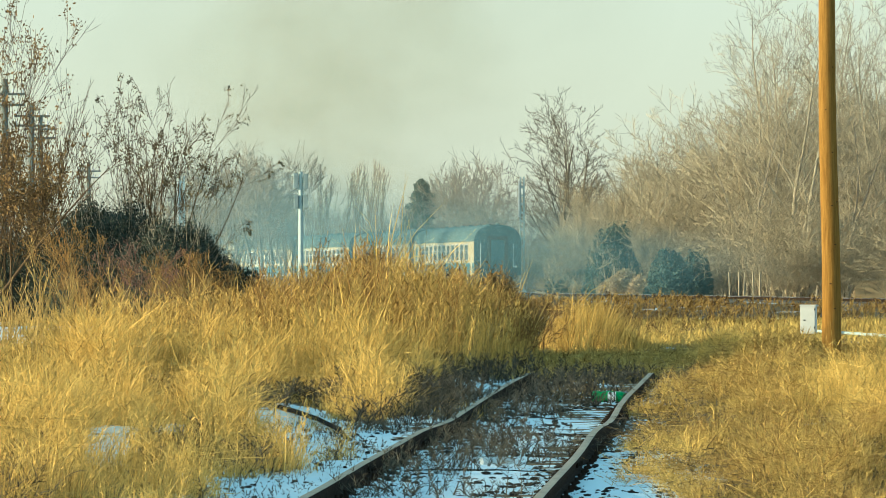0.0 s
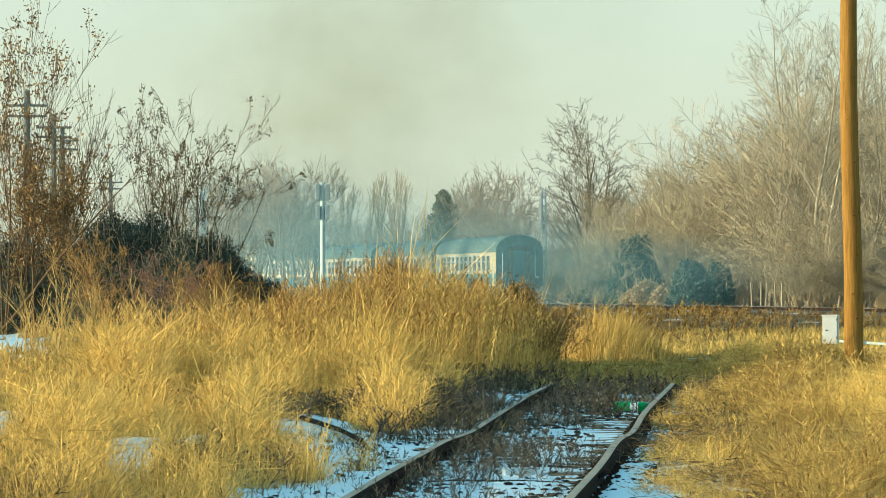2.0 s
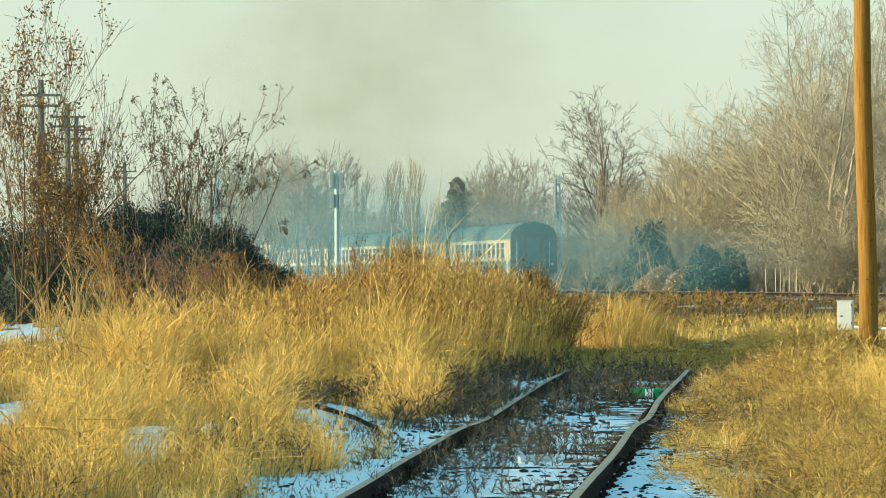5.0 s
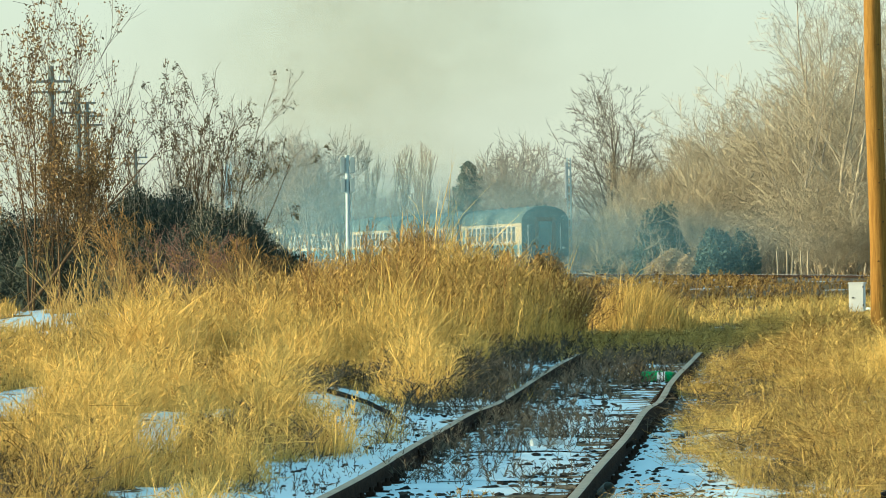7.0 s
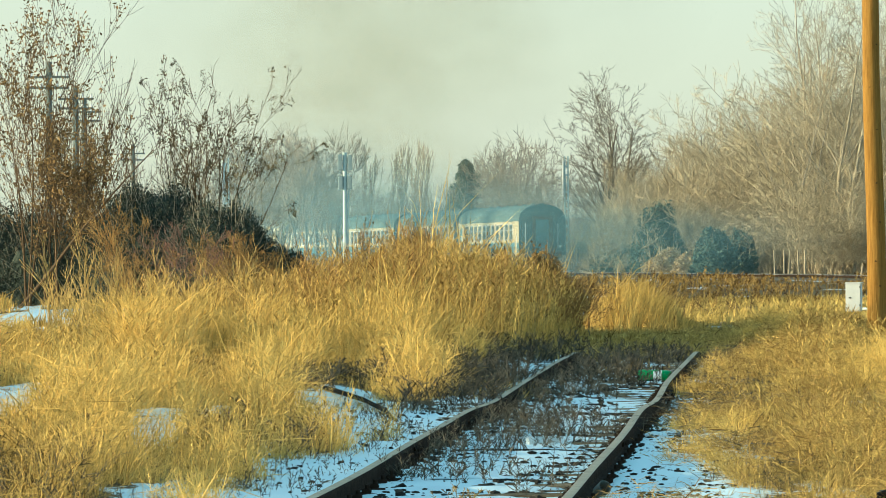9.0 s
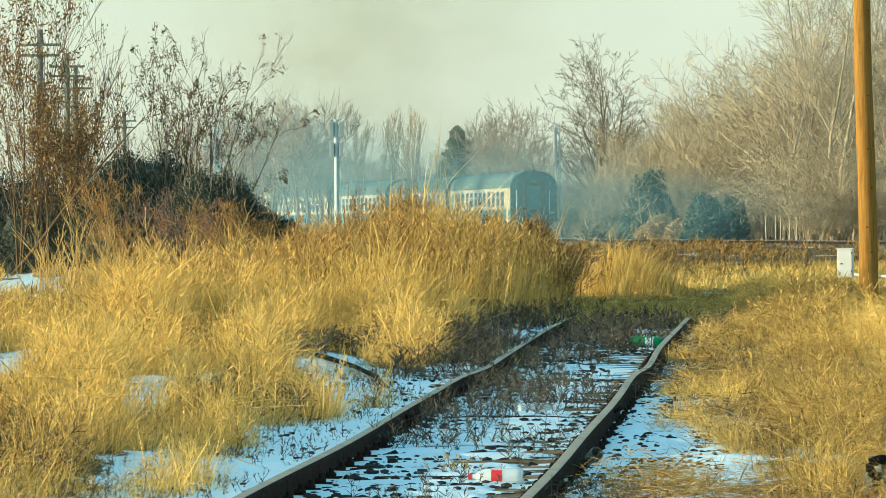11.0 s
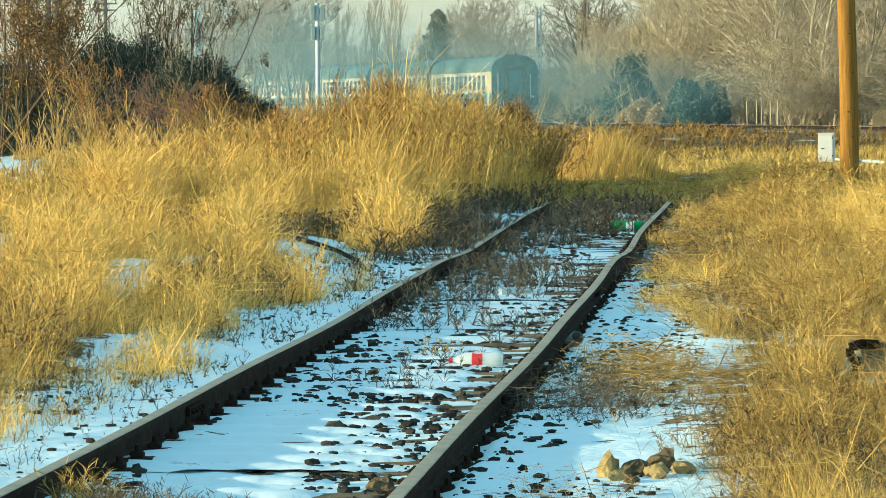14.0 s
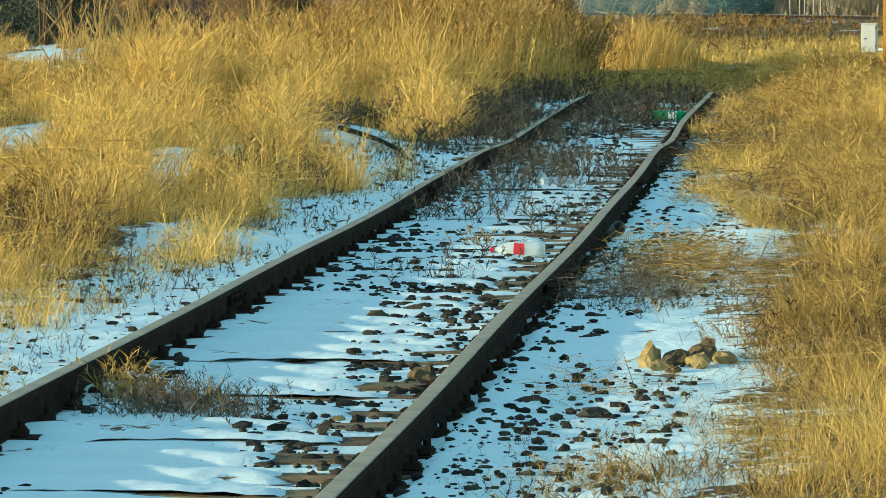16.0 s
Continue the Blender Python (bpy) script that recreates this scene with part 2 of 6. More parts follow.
def box_bm(x0, y0, z0, x1, y1, z1, bevel=0.0, bm=None):
    bm = bm or bmesh.new()
    r = bmesh.ops.create_cube(bm, size=1.0, matrix=Matrix.Translation(((x0 + x1) / 2, (y0 + y1) / 2, (z0 + z1) / 2))
                              @ Matrix.Diagonal((x1 - x0, y1 - y0, z1 - z0, 1)))
    if bevel:
        edges = list({e for v in r["verts"] for e in v.link_edges})
        bmesh.ops.bevel(bm, geom=edges, offset=bevel, segments=2, affect="EDGES")
    return bm


def tube_bm(p0, p1, r0, r1, sides=12, bm=None):
    bm = bm or bmesh.new()
    p0, p1 = Vector(p0), Vector(p1)
    d = p1 - p0
    m = Matrix.Translation((p0 + p1) / 2) @ d.to_track_quat("Z", "Y").to_matrix().to_4x4()
    bmesh.ops.create_cone(bm, cap_ends=True, segments=sides, radius1=r0, radius2=r1, depth=d.length, matrix=m)
    return bm


def thing(name, m, label, category, group="", kind=""):
    ob = new(name)
    ob.empty_display_size = 0.2
    ob.matrix_basis = m
    return tagged(ob, label, category, group, kind)


def fbm(x, y, scale, seed=0, octaves=4):
    """Cheap smooth value noise on arrays, about -1 to 1."""
    out, amp, tot = np.zeros_like(x, dtype=float), 1.0, 0.0
    for o in range(octaves):
        f = scale * 2 ** o
        xs, ys = x * f + 17.3 * seed + o * 5.1, y * f - 9.7 * seed + o * 3.3
        xi, yi = np.floor(xs), np.floor(ys)
        fx, fy = xs - xi, ys - yi
        fx, fy = fx * fx * (3 - 2 * fx), fy * fy * (3 - 2 * fy)

        def h(a, b):
            v = np.sin(a * 127.1 + b * 311.7 + seed * 74.7 + o * 13.1) * 43758.5453
            return v - np.floor(v)
        v = (h(xi, yi) * (1 - fx) + h(xi + 1, yi) * fx) * (1 - fy) + (h(xi, yi + 1) * (1 - fx) + h(xi + 1, yi + 1) * fx) * fy
        out += amp * (v * 2 - 1)
        tot += amp
        amp *= 0.5
    return out / tot


# ---------------------------------------------------------------- plan
RAIL_Y = [0, 17, 20, 24, 29, 33, 38, 41.5, 45, 50, 55, 60.5, 66, 80]
RAIL_Z = [0.15, 0.163, 0.180, 0.187, 0.210, 0.230, 0.268, 0.306, 0.262, 0.314, 0.396, 0.442, 0.44, 0.42]
SWAY = [0, 0, 0, 0.0, 0.005, 0.0, -0.015, -0.03, -0.03, -0.07, -0.025, 0, 0.02, 0.05]


def smooth_interp(y, ys, zs):
    y = np.asarray(y, float)
    return (np.interp(y - 1.2, ys, zs) + 2 * np.interp(y, ys, zs) + np.interp(y + 1.2, ys, zs)) / 4


def track_x(y):
    return -1.05 + 0.0676 * (np.asarray(y, float) - 17.2) + smooth_interp(y, RAIL_Y, SWAY)


def rail_top(y):
    return smooth_interp(y, RAIL_Y, RAIL_Z)


MAIN_DIR = Vector((-math.sin(radians(8.5)), math.cos(radians(8.5)), 0))
MAIN_P = Vector((11.4, 238.0, 0.0))       # a point on the main line's centre
MAIN_Z = 0.80


def main_x(y):
    return MAIN_P.x + (np.asarray(y, float) - MAIN_P.y) * MAIN_DIR.x / MAIN_DIR.y


def ground_z(x, y):
    x, y = np.asarray(x, float), np.asarray(y, float)
    base = np.where(y < 61, rail_top(y) - 0.122, np.interp(y, [61, 75, 110, 200, 240, 3000], [0.318, 0.34, 0.42, 0.56, 0.60, 0.62]))
    d = x - track_x(np.minimum(y, 66))
    near = np.clip((80 - y) / 20, 0, 1)
    left = np.clip((-d - 1.35) / 1.6, 0, 1)
    right = np.clip((d - 1.5) / 1.8, 0, 1)
    z = base + near * (0.10 * left + 0.05 * right)
    inside = np.clip((0.78 - np.abs(d)) / 0.05, 0, 1) * near
    z = z + 0.03 * near * np.clip((np.abs(d) - 0.84) / 0.06, 0, 1)
    z = z - 0.012 * inside * np.clip(d / 0.5 + 0.3, 0, 1)
    z = z + 0.02 * fbm(x, y, 1.1, 3) * near + 0.06 * fbm(x, y, 0.16, 5) * (1 - inside) * np.clip(np.abs(d) - 1.2, 0, 1)
    return z + 0.012 * fbm(x, y, 5.0, 8, 2) * near


def verge_gap(x, y):
    """Below nought where the grass is open and snow lies on the ground: gaps run along the track."""
    near = np.interp(y, [13, 30, 46, 56, 70], [0.45, 0.40, 0.24, 0.28, 0.6])
    hollow = 0.95 * np.exp(-((x + 1.15) / 0.42) ** 2 - ((y - 44.8) / 4.5) ** 2)
    for cx, cy, sx, sy in ((-4.35, 46.5, 0.22, 3.2), (-2.75, 40.0, 0.22, 2.2), (-2.35, 42.0, 0.13, 1.6), (-10.3, 106.0, 0.9, 6.0), (-8.6, 117.0, 0.4, 5.0)):
        hollow = hollow + 1.5 * np.exp(-((x - cx) / sx) ** 2 - ((y - cy) / sy) ** 2)
    return fbm(x * 1.3, y * 0.16, 1.0, 51, 3) - hollow + np.where(y > 77, np.interp(x, [-9, -5.5, -4.5], [-0.2, 0.0, 0.4]), near)


def build_ground():
    """One sheet from behind the camera to the horizon: rows thin out with distance."""
    ys = np.concatenate([np.linspace(-60, 11, 12), np.arange(11.5, 40, 0.07), np.arange(40, 66, 0.14), np.arange(66, 120, 0.6),
                         np.arange(120, 320, 4), np.geomspace(320, 3500, 26)])
    us = np.concatenate([np.linspace(-1, -0.42, 8), np.linspace(-0.4, 0.4, 130), np.linspace(0.42, 1, 8)])
    U, Y = np.meshgrid(us, ys)
    half = np.maximum(9.0, np.abs(Y) * 0.35) * np.where(np.abs(U) > 0.41, 6, 1)
    X = np.where(np.abs(U) > 0.41, U * half, U * half * np.clip(0.45 + Y / 150, 0.45, 1.0))
    Z = ground_z(X, Y)
    D = X - track_x(np.minimum(Y, 66))
    snow = np.full_like(X, 0.20)
    along = np.clip((75 - Y) / 15, 0, 1)
    bed = np.clip((2.2 + 0.5 * fbm(X, Y, 0.4, 11) - np.abs(D - 0.05)) / 0.7, 0, 1) * along
    snow += 0.47 * bed
    snow -= 0.16 * np.clip((Y - 36) / 8, 0, 1) * bed
    snow += 0.45 * np.clip((0.05 - verge_gap(X, Y)) / 0.1, 0, 1)
    snow += 0.20 * np.clip((Y - 80) / 30, 0, 1) * (fbm(X, Y, 0.08, 21) > 0.25) * np.clip((170 - Y) / 30, 0, 1)
    ny, nx = X.shape
    i = np.arange(ny * nx).reshape(ny, nx)
    faces = np.stack([i[:-1, :-1], i[:-1, 1:], i[1:, 1:], i[1:, :-1]], -1).reshape(-1, 4)
    me = mesh_from("ground", np.stack([X, Y, Z], -1).reshape(-1, 3), faces, SOIL, smooth=True)
    a = me.attributes.new("snow", "FLOAT", "POINT")
    a.data.foreach_set("value", snow.astype(np.float32).ravel())
    return tagged(new("ground", me), "dark soil and dead litter under thin patchy snow", "ground", kind="structure")


build_ground()

# ---------------------------------------------------------------- the old siding


def rail_profile():
    full = np.array([(-0.035, -0.004), (-0.030, 0.0), (0.030, 0.0), (0.035, -0.004), (0.034, -0.036), (0.011, -0.048),
                     (0.009, -0.120), (0.020, -0.132), (0.062, -0.140), (0.062, -0.150), (-0.062, -0.150), (-0.062, -0.140),
                     (-0.020, -0.132), (-0.009, -0.120), (-0.011, -0.048), (-0.034, -0.036)])
    return full * np.array([0.90, 0.82])


def rail(side, y0, y1, label):
    ys = np.arange(y0, y1, 0.35)
    pr = rail_profile()
    jig = 0.004 * np.sin(ys * 0.7 + side)
    bury = np.where(ys > 60, -(ys - 60) * 0.05, 0)
    cx = track_x(ys) + side * 0.7525 + jig
    cz = rail_top(ys) + 0.004 * np.sin(ys * 0.6 + 1.3 * side) + bury
    V = np.stack([cx[:, None] + pr[None, :, 0], np.repeat(ys[:, None], len(pr), 1), cz[:, None] + pr[None, :, 1]], -1)
    n, k = len(ys), len(pr)
    i = np.arange(n * k).reshape(n, k)
    j = np.roll(i, -1, 1)
    faces = np.stack([i[:-1], j[:-1], j[1:], i[1:]], -1)
    idx = np.zeros((n - 1, k), int)
    idx[:, [0, 1, 2]] = 1
    me = mesh_from("rail", V.reshape(-1, 3), faces.reshape(-1, 4), [RAIL_RUST, RAIL_TOP], idx.ravel())
    ob = tagged(new("rail", me), label, "rail", "rails of the old siding")
    for yj in np.arange(y0 + 4.3 + 0.4 * side, 60, 12.0):
        for sx in (-1, 1):
            c = Vector((float(track_x(yj)) + side * 0.7525, yj, float(rail_top(yj))))
            plate = part("fishplate", box_bm(sx * 0.021 - 0.009, -0.28, -0.085, sx * 0.021 + 0.009, 0.28, -0.042, 0.004), RAIL_RUST, ob, "rusty bolted joint plate")
            plate.matrix_basis = Matrix.Translation(c) @ pose(0, 0, 0, 0, 0, -3.9)
            for dy in (-0.2, -0.07, 0.07, 0.2):
                part("bolt", tube_bm((sx * 0.028, dy, -0.063), (sx * 0.046, dy, -0.063), 0.014, 0.013, 6), RAIL_RUST, plate)
    return ob


left_rail = rail(-1, 8.0, 64.0, "sagging rusty steel rail with worn head beside dry weeds")
right_rail = rail(1, 8.0, 64.0, "sagging rusty steel rail with worn head beside matted grass")


def fastening_mesh():
    """A ribbed base plate with a clip and a nut on each side of the rail foot."""
    bm = box_bm(-0.16, -0.075, -0.012, 0.16, 0.075, 0.006, 0.004)
    for sx in (-1, 1):
        box_bm(sx * 0.085 - 0.03, -0.035, 0.004, sx * 0.085 + 0.03, 0.035, 0.034, 0.006, bm)
        tube_bm((sx * 0.088, 0, 0.03), (sx * 0.088, 0, 0.062), 0.017, 0.015, 6, bm)
    me = bpy.data.meshes.new("fastening")
    bm.to_mesh(me)
    bm.free()
    me.materials.append(RAIL_RUST)
    return me


def sleeper_mesh(seed):
    rng = random.Random(seed)
    bm = box_bm(-1.25, -0.125, -0.14, 1.25, 0.125, 0.0, 0.018)
    bmesh.ops.subdivide_edges(bm, edges=[e for e in bm.edges if abs(e.verts[0].co.x - e.verts[1].co.x) > 1], cuts=7)
    for v in bm.verts:
        v.co.z += rng.uniform(-0.008, 0.006)
        v.co.y += rng.uniform(-0.008, 0.008)
    me = bpy.data.meshes.new("timber")
    bm.to_mesh(me)
    bm.free()
    me.materials.append(TIMBER)
    return me


def snow_cap_mesh(seed, x0, x1, front):
    """A soft pad of snow over part of a sleeper."""
    rng = np.random.default_rng(seed)
    xs, ys = np.linspace(x0, x1, 16), np.linspace(front, 0.15, 6)
    X, Y = np.meshgrid(xs, ys)
    e = np.clip(1 - ((X - (x0 + x1) / 2) / ((x1 - x0) / 2)) ** 4, 0, 1) * np.clip(1 - (Y / 0.15) ** 2, 0, 1)
    Z = -0.02 + 0.045 * np.sqrt(e) + 0.006 * rng.standard_normal(X.shape) * e
    Y = Y + 0.02 * rng.standard_normal(16)[None, :]
    i = np.arange(X.size).reshape(X.shape)
    faces = np.stack([i[:-1, :-1], i[:-1, 1:], i[1:, 1:], i[1:, :-1]], -1).reshape(-1, 4)
    return mesh_from("snow_cap", np.stack([X, Y, Z], -1).reshape(-1, 3), faces, SNOW, smooth=True)


def build_sleepers():
    timber = [sleeper_mesh(k) for k in range(4)]
    caps = [snow_cap_mesh(k, -0.68, 0.36 + 0.09 * k, -0.10 if k == 2 else -0.16) for k in range(4)]
    clip = fastening_mesh()
    rng = random.Random(4)
    y = 9.4
    k = 0
    while y < 61:
        z = float(rail_top(y)) - 0.128
        m = pose(float(track_x(y)), y, z, rng.uniform(-1, 1), rng.uniform(-0.3, 0.3), -3.9 + rng.uniform(-2.0, 2.0))
        ob = thing("sleeper", m, "weathered dark timber sleeper half buried in snow", "sleeper", "sleepers of the old siding")
        child("timber", timber[k % 4], ob)
        for sx in (-0.7525, 0.7525):
            f = child("fastening", clip, ob, "rusty steel rail fastening")
            f.location = (sx, 0, 0.006)
        if y < 46 and rng.random() < 0.92:
            child("snow_cap", caps[rng.randrange(4)], ob, "pad of fresh white snow")
        k += 1
        y += 0.6 + rng.uniform(-0.03, 0.03)


build_sleepers()

# ---------------------------------------------------------------- stones


def stone_proto(seed, flat=0.7):
    bm = bmesh.new()
    bmesh.ops.create_icosphere(bm, subdivisions=1, radius=1.0)
    rng = random.Random(seed)
    for v in bm.verts:
        v.co *= rng.uniform(0.55, 1.3)
        v.co.z *= flat
    vs = np.array([v.co[:] for v in bm.verts])
    fs = np.array([[v.index for v in f.verts] for f in bm.faces])
    bm.free()
    return vs, fs


def scatter_stones(name, xs, ys, sizes, mat, label, sink=0.1):
    protos = [stone_proto(k) for k in range(6)]
    rng = np.random.default_rng(5)
    V, F, off = [], [], 0
    zs = ground_z(xs, ys)
    for x, y, z, s in zip(xs, ys, zs, sizes):
        v, f = protos[rng.integers(6)]
        a = rng.uniform(0, 6.28)
        c, sn = math.cos(a), math.sin(a)
        w = v * np.array([s, s * rng.uniform(0.6, 1.0), s * rng.uniform(0.65, 1.1)])
        V.append(np.stack([x + c * w[:, 0] - sn * w[:, 1], y + sn * w[:, 0] + c * w[:, 1], z + w[:, 2] + s * sink], -1))
        F.append(f + off)
        off += len(v)
    return tagged(new(name, mesh_from(name, np.concatenate(V), np.concatenate(F), mat)), label, "stones", kind="stuff")


rng = np.random.default_rng(12)
n = 10500
sy = 11 + 45 * rng.random(n) ** 1.5
pick = rng.random(n)
sd = np.where(pick < 0.62, rng.uniform(-0.62, 0.66, n), np.where(pick < 0.9, rng.uniform(0.85, 1.7, n), rng.uniform(-1.9, -0.9, n)))
keep = fbm(sd * 2, sy * 0.6, 0.6, 31) > -0.2
sy, sd = sy[keep], sd[keep]
size = (0.008 + 0.030 * rng.random(len(sy)) ** 2) * np.where(np.abs(sd) < 0.75, 1.15, 0.9)
single = np.flatnonzero((sy < 26) & (size > 0.013))[:240]
rest = np.setdiff1d(np.arange(len(sy)), single)
scatter_stones("ballast_stones", track_x(sy[rest]) + sd[rest], sy[rest], size[rest], STONE, "dark angular ballast stones poking through the snow")
stone_meshes = []
for k in range(8):
    v, f = stone_proto(40 + k, 0.8)
    stone_meshes.append(mesh_from("ballast_stone", v, f, STONE))
for k in single:
    px, py = float(track_x(sy[k]) + sd[k]), float(sy[k])
    ob = new("ballast_stone", stone_meshes[int(k) % 8])
    q = float(size[k])
    ob.matrix_basis = pose(px, py, float(ground_z(px, py)) + 0.2 * q, rng.uniform(-25, 25), rng.uniform(-25, 25), rng.uniform(0, 360)) @ Matrix.Diagonal((q, 0.8 * q, 0.75 * q, 1))
    tagged(ob, "dark angular ballast stone poking out of snow" if abs(sd[k]) < 0.75 else "dark ballast stone on snow outside the rails", "stone", "ballast stones")


def rock(name, x, y, size, mat, seed, label, turn=0.0, sink=0.35):
    bm = bmesh.new()
    bmesh.ops.create_icosphere(bm, subdivisions=2, radius=1.0)
    noise.seed_set(seed)
    for v in bm.verts:
        v.co *= 1 + 0.6 * noise.noise(v.co * 1.6 + Vector((seed * 1.7, seed, 0))) + 0.25 * noise.noise(v.co * 4.3 + Vector((0, seed, 0)))
        v.co = Vector((v.co.x * size[0], v.co.y * size[1], v.co.z * size[2]))
    me = bpy.data.meshes.new(name)
    bm.to_mesh(me)
    bm.free()
    me.materials.append(mat)
    ob = new(name, me)
    ob.matrix_basis = pose(x, y, float(ground_z(x, y)) + size[2] * sink, 0, 0, turn)
    return tagged(ob, label, "stone")


rock("brown_stone", -0.34, 19.75, (0.052, 0.05, 0.045), BROWN_STONE, 3, "large brown ballast stone lying on snow between rails")
for k, (px, py, sz, mt, lab) in enumerate([
        (0.60, 19.75, (0.045, 0.05, 0.06), CLAY, "ochre broken stone lump standing on snow beside the rail"), (0.63, 19.55, (0.05, 0.04, 0.03), CLAY, "ochre broken stone lump lying on snow"),
        (0.71, 19.75, (0.09, 0.05, 0.045), BROWN_STONE, "long brown stone leaning among ochre lumps"), (0.79, 19.60, (0.06, 0.05, 0.04), CLAY, "ochre stone lump at the edge of the grass"),
        (0.83, 19.85, (0.07, 0.05, 0.06), BROWN_STONE, "dark brown earthy lump among dry stalks"), (0.90, 19.70, (0.05, 0.05, 0.035), CLAY, "ochre stone lump in dry grass"),
        (0.68, 19.45, (0.03, 0.03, 0.02), BROWN_STONE, "small brown stone beside ochre lumps")]):
    rock("ochre_lump", px, py, sz, mt, 5 + 3 * k, lab, 35 * k, 0.45)
rock("flat_stone", 0.10, 18.2, (0.055, 0.03, 0.014), STONE, 21, "flat dark stone on snow outside the rail", 10)
rock("flat_stone", -0.62, 17.9, (0.030, 0.025, 0.013), CLAY, 22, "small ochre stone on snow beside the rail foot", 10)
rock("grey_stone", -0.62, 23.3, (0.05, 0.04, 0.03), BROWN_STONE, 26, "grey snow-dusted stone between the rails", 30)
rock("grey_stone", 0.32, 17.5, (0.05, 0.04, 0.03), STONE, 29, "dark stone beside the dry grass", 30)

# ---------------------------------------------------------------- dry grass


def strands(P, D, L, bend, width, seed):
    """Tapered bent strands: five vertices, a quad and a triangle each, from roots, directions and lengths."""
    g = np.random.default_rng(seed)
    n = len(P)
    a = g.uniform(0, np.pi, n)
    side = np.stack([np.cos(a), np.sin(a) * 0.6, 0.25 * g.standard_normal(n)], -1)
    side -= D * (side * D).sum(1, keepdims=True)
    side /= np.linalg.norm(side, axis=1, keepdims=True) + 1e-9
    w = side * (width * g.uniform(0.55, 1.35, n) / 2)[:, None]
    mid = P + D * (L * 0.55)[:, None] + bend * 0.22
    tip = P + D * L[:, None] + bend
    V = np.stack([P - w, P + w, mid + w * 0.85, mid - w * 0.85, tip], 1)
    i = (np.arange(n) * 5)[:, None]
    return V.reshape(-1, 3), [i + np.array([[0, 1, 2, 3]]), i + np.array([[3, 2, 4]])]


def strand_object(name, parts, mat, label):
    """Joins (P, D, L, bend, width, tone) sets into one stuff object with a tone for each strand."""
    P, D, L, B, W, T = (np.concatenate(q) for q in zip(*parts))
    D = D / (np.linalg.norm(D, axis=1, keepdims=True) + 1e-9)
    v, f = strands(P, D, L, B, W, len(P))
    me = mesh_from(name, v, f, mat)
    a = me.attributes.new("tone", "FLOAT", "POINT")
    a.data.foreach_set("value", np.repeat(np.clip(T, 0, 1), 5).astype(np.float32))
    return tagged(new(name, me), label, "grass", kind="stuff")


PX = 1 / 8532          # width of one line of sight at one metre


def tufts(x, y, height, per, seed, lean=0.5, radius=0.06, wide=1.9, tone=0.5, tone_var=0.3, wind=(0.1, 0.0), droop=0.5, lay=0.0):
    """Tufts at (x, y): strands that start close together and fan out; lay: share that lies across the others."""
    g = np.random.default_rng(seed)
    n = len(x)
    k = np.repeat(np.arange(n), per)
    m = len(k)
    tt = np.clip(tone + tone_var * g.standard_normal(n), 0, 1)
    px = x[k] + radius * g.standard_normal(m)
    py = y[k] + radius * g.standard_normal(m)
    pz = ground_z(px, py) - 0.02
    L = height[k] * g.uniform(0.35, 1.1, m)
    a = g.uniform(0, 2 * np.pi, m)
    ln = lean * np.abs(g.standard_normal(m))
    tl, ta = 0.35 * lean * g.standard_normal(n), g.uniform(0, 2 * np.pi, n)
    D = np.stack([np.cos(a) * ln + wind[0] + (tl * np.cos(ta))[k], np.sin(a) * ln + wind[1] + (tl * np.sin(ta))[k], np.ones(m)], -1)
    across = g.random(m) < lay
    D[across, 2] = g.uniform(-0.1, 0.5, across.sum())
    pz[across] += height[k][across] * g.uniform(0.2, 0.8, across.sum())
    L = np.where(across, L * 0.8, L)
    D /= np.linalg.norm(D, axis=1, keepdims=True)
    B = np.stack([D[:, 0], D[:, 1], -np.abs(g.standard_normal(m)) * 0.5], -1) * (L * droop * g.random(m))[:, None]
    W = wide * PX * py
    T = 0.6 * tt[k] + 0.45 * g.random(m) - 0.03
    return np.stack([px, py, pz], -1), D, L, B, W, T


def stems(x, y, height, seed, sprigs=9, wide=1.5, tone=0.5, lean=0.15, spread=0.8, start=0.35, length=0.16, wind=0.05):
    """Upright weed stems with short side sprigs along their upper part."""
    g = np.random.default_rng(seed)
    n = len(x)
    P = np.stack([x, y, ground_z(x, y) - 0.02], -1)
    D = np.stack([lean * g.standard_normal(n) + wind, lean * g.standard_normal(n), np.ones(n)], -1)
    D /= np.linalg.norm(D, axis=1, keepdims=True)
    B = np.stack([g.standard_normal(n), g.standard_normal(n), -np.abs(g.standard_normal(n))], -1) * (height * 0.06)[:, None]
    T = np.clip(tone + 0.22 * g.standard_normal(n), 0, 1)
    k = np.repeat(np.arange(n), sprigs)
    m = len(k)
    t = start + (1 - start) * g.random(m)
    Q = P[k] + D[k] * (height[k] * t)[:, None] + B[k] * (t ** 2)[:, None]
    a = g.uniform(0, 2 * np.pi, m)
    E = D[k] + spread * np.stack([np.cos(a), np.sin(a), 0.3 * g.standard_normal(m)], -1)
    E /= np.linalg.norm(E, axis=1, keepdims=True)
    LL = height[k] * length * g.uniform(0.4, 1.4, m) * (1.3 - 0.7 * t)
    C = np.stack([0 * a, 0 * a, -g.random(m)], -1) * (LL * 0.35)[:, None]
    main = (P, D, height, B, wide * PX * y, T)
    side = (Q, E, LL, C, wide * 1.15 * PX * y[k], np.clip(T[k] + 0.22 * g.standard_normal(m), 0, 1))
    return [main, side]


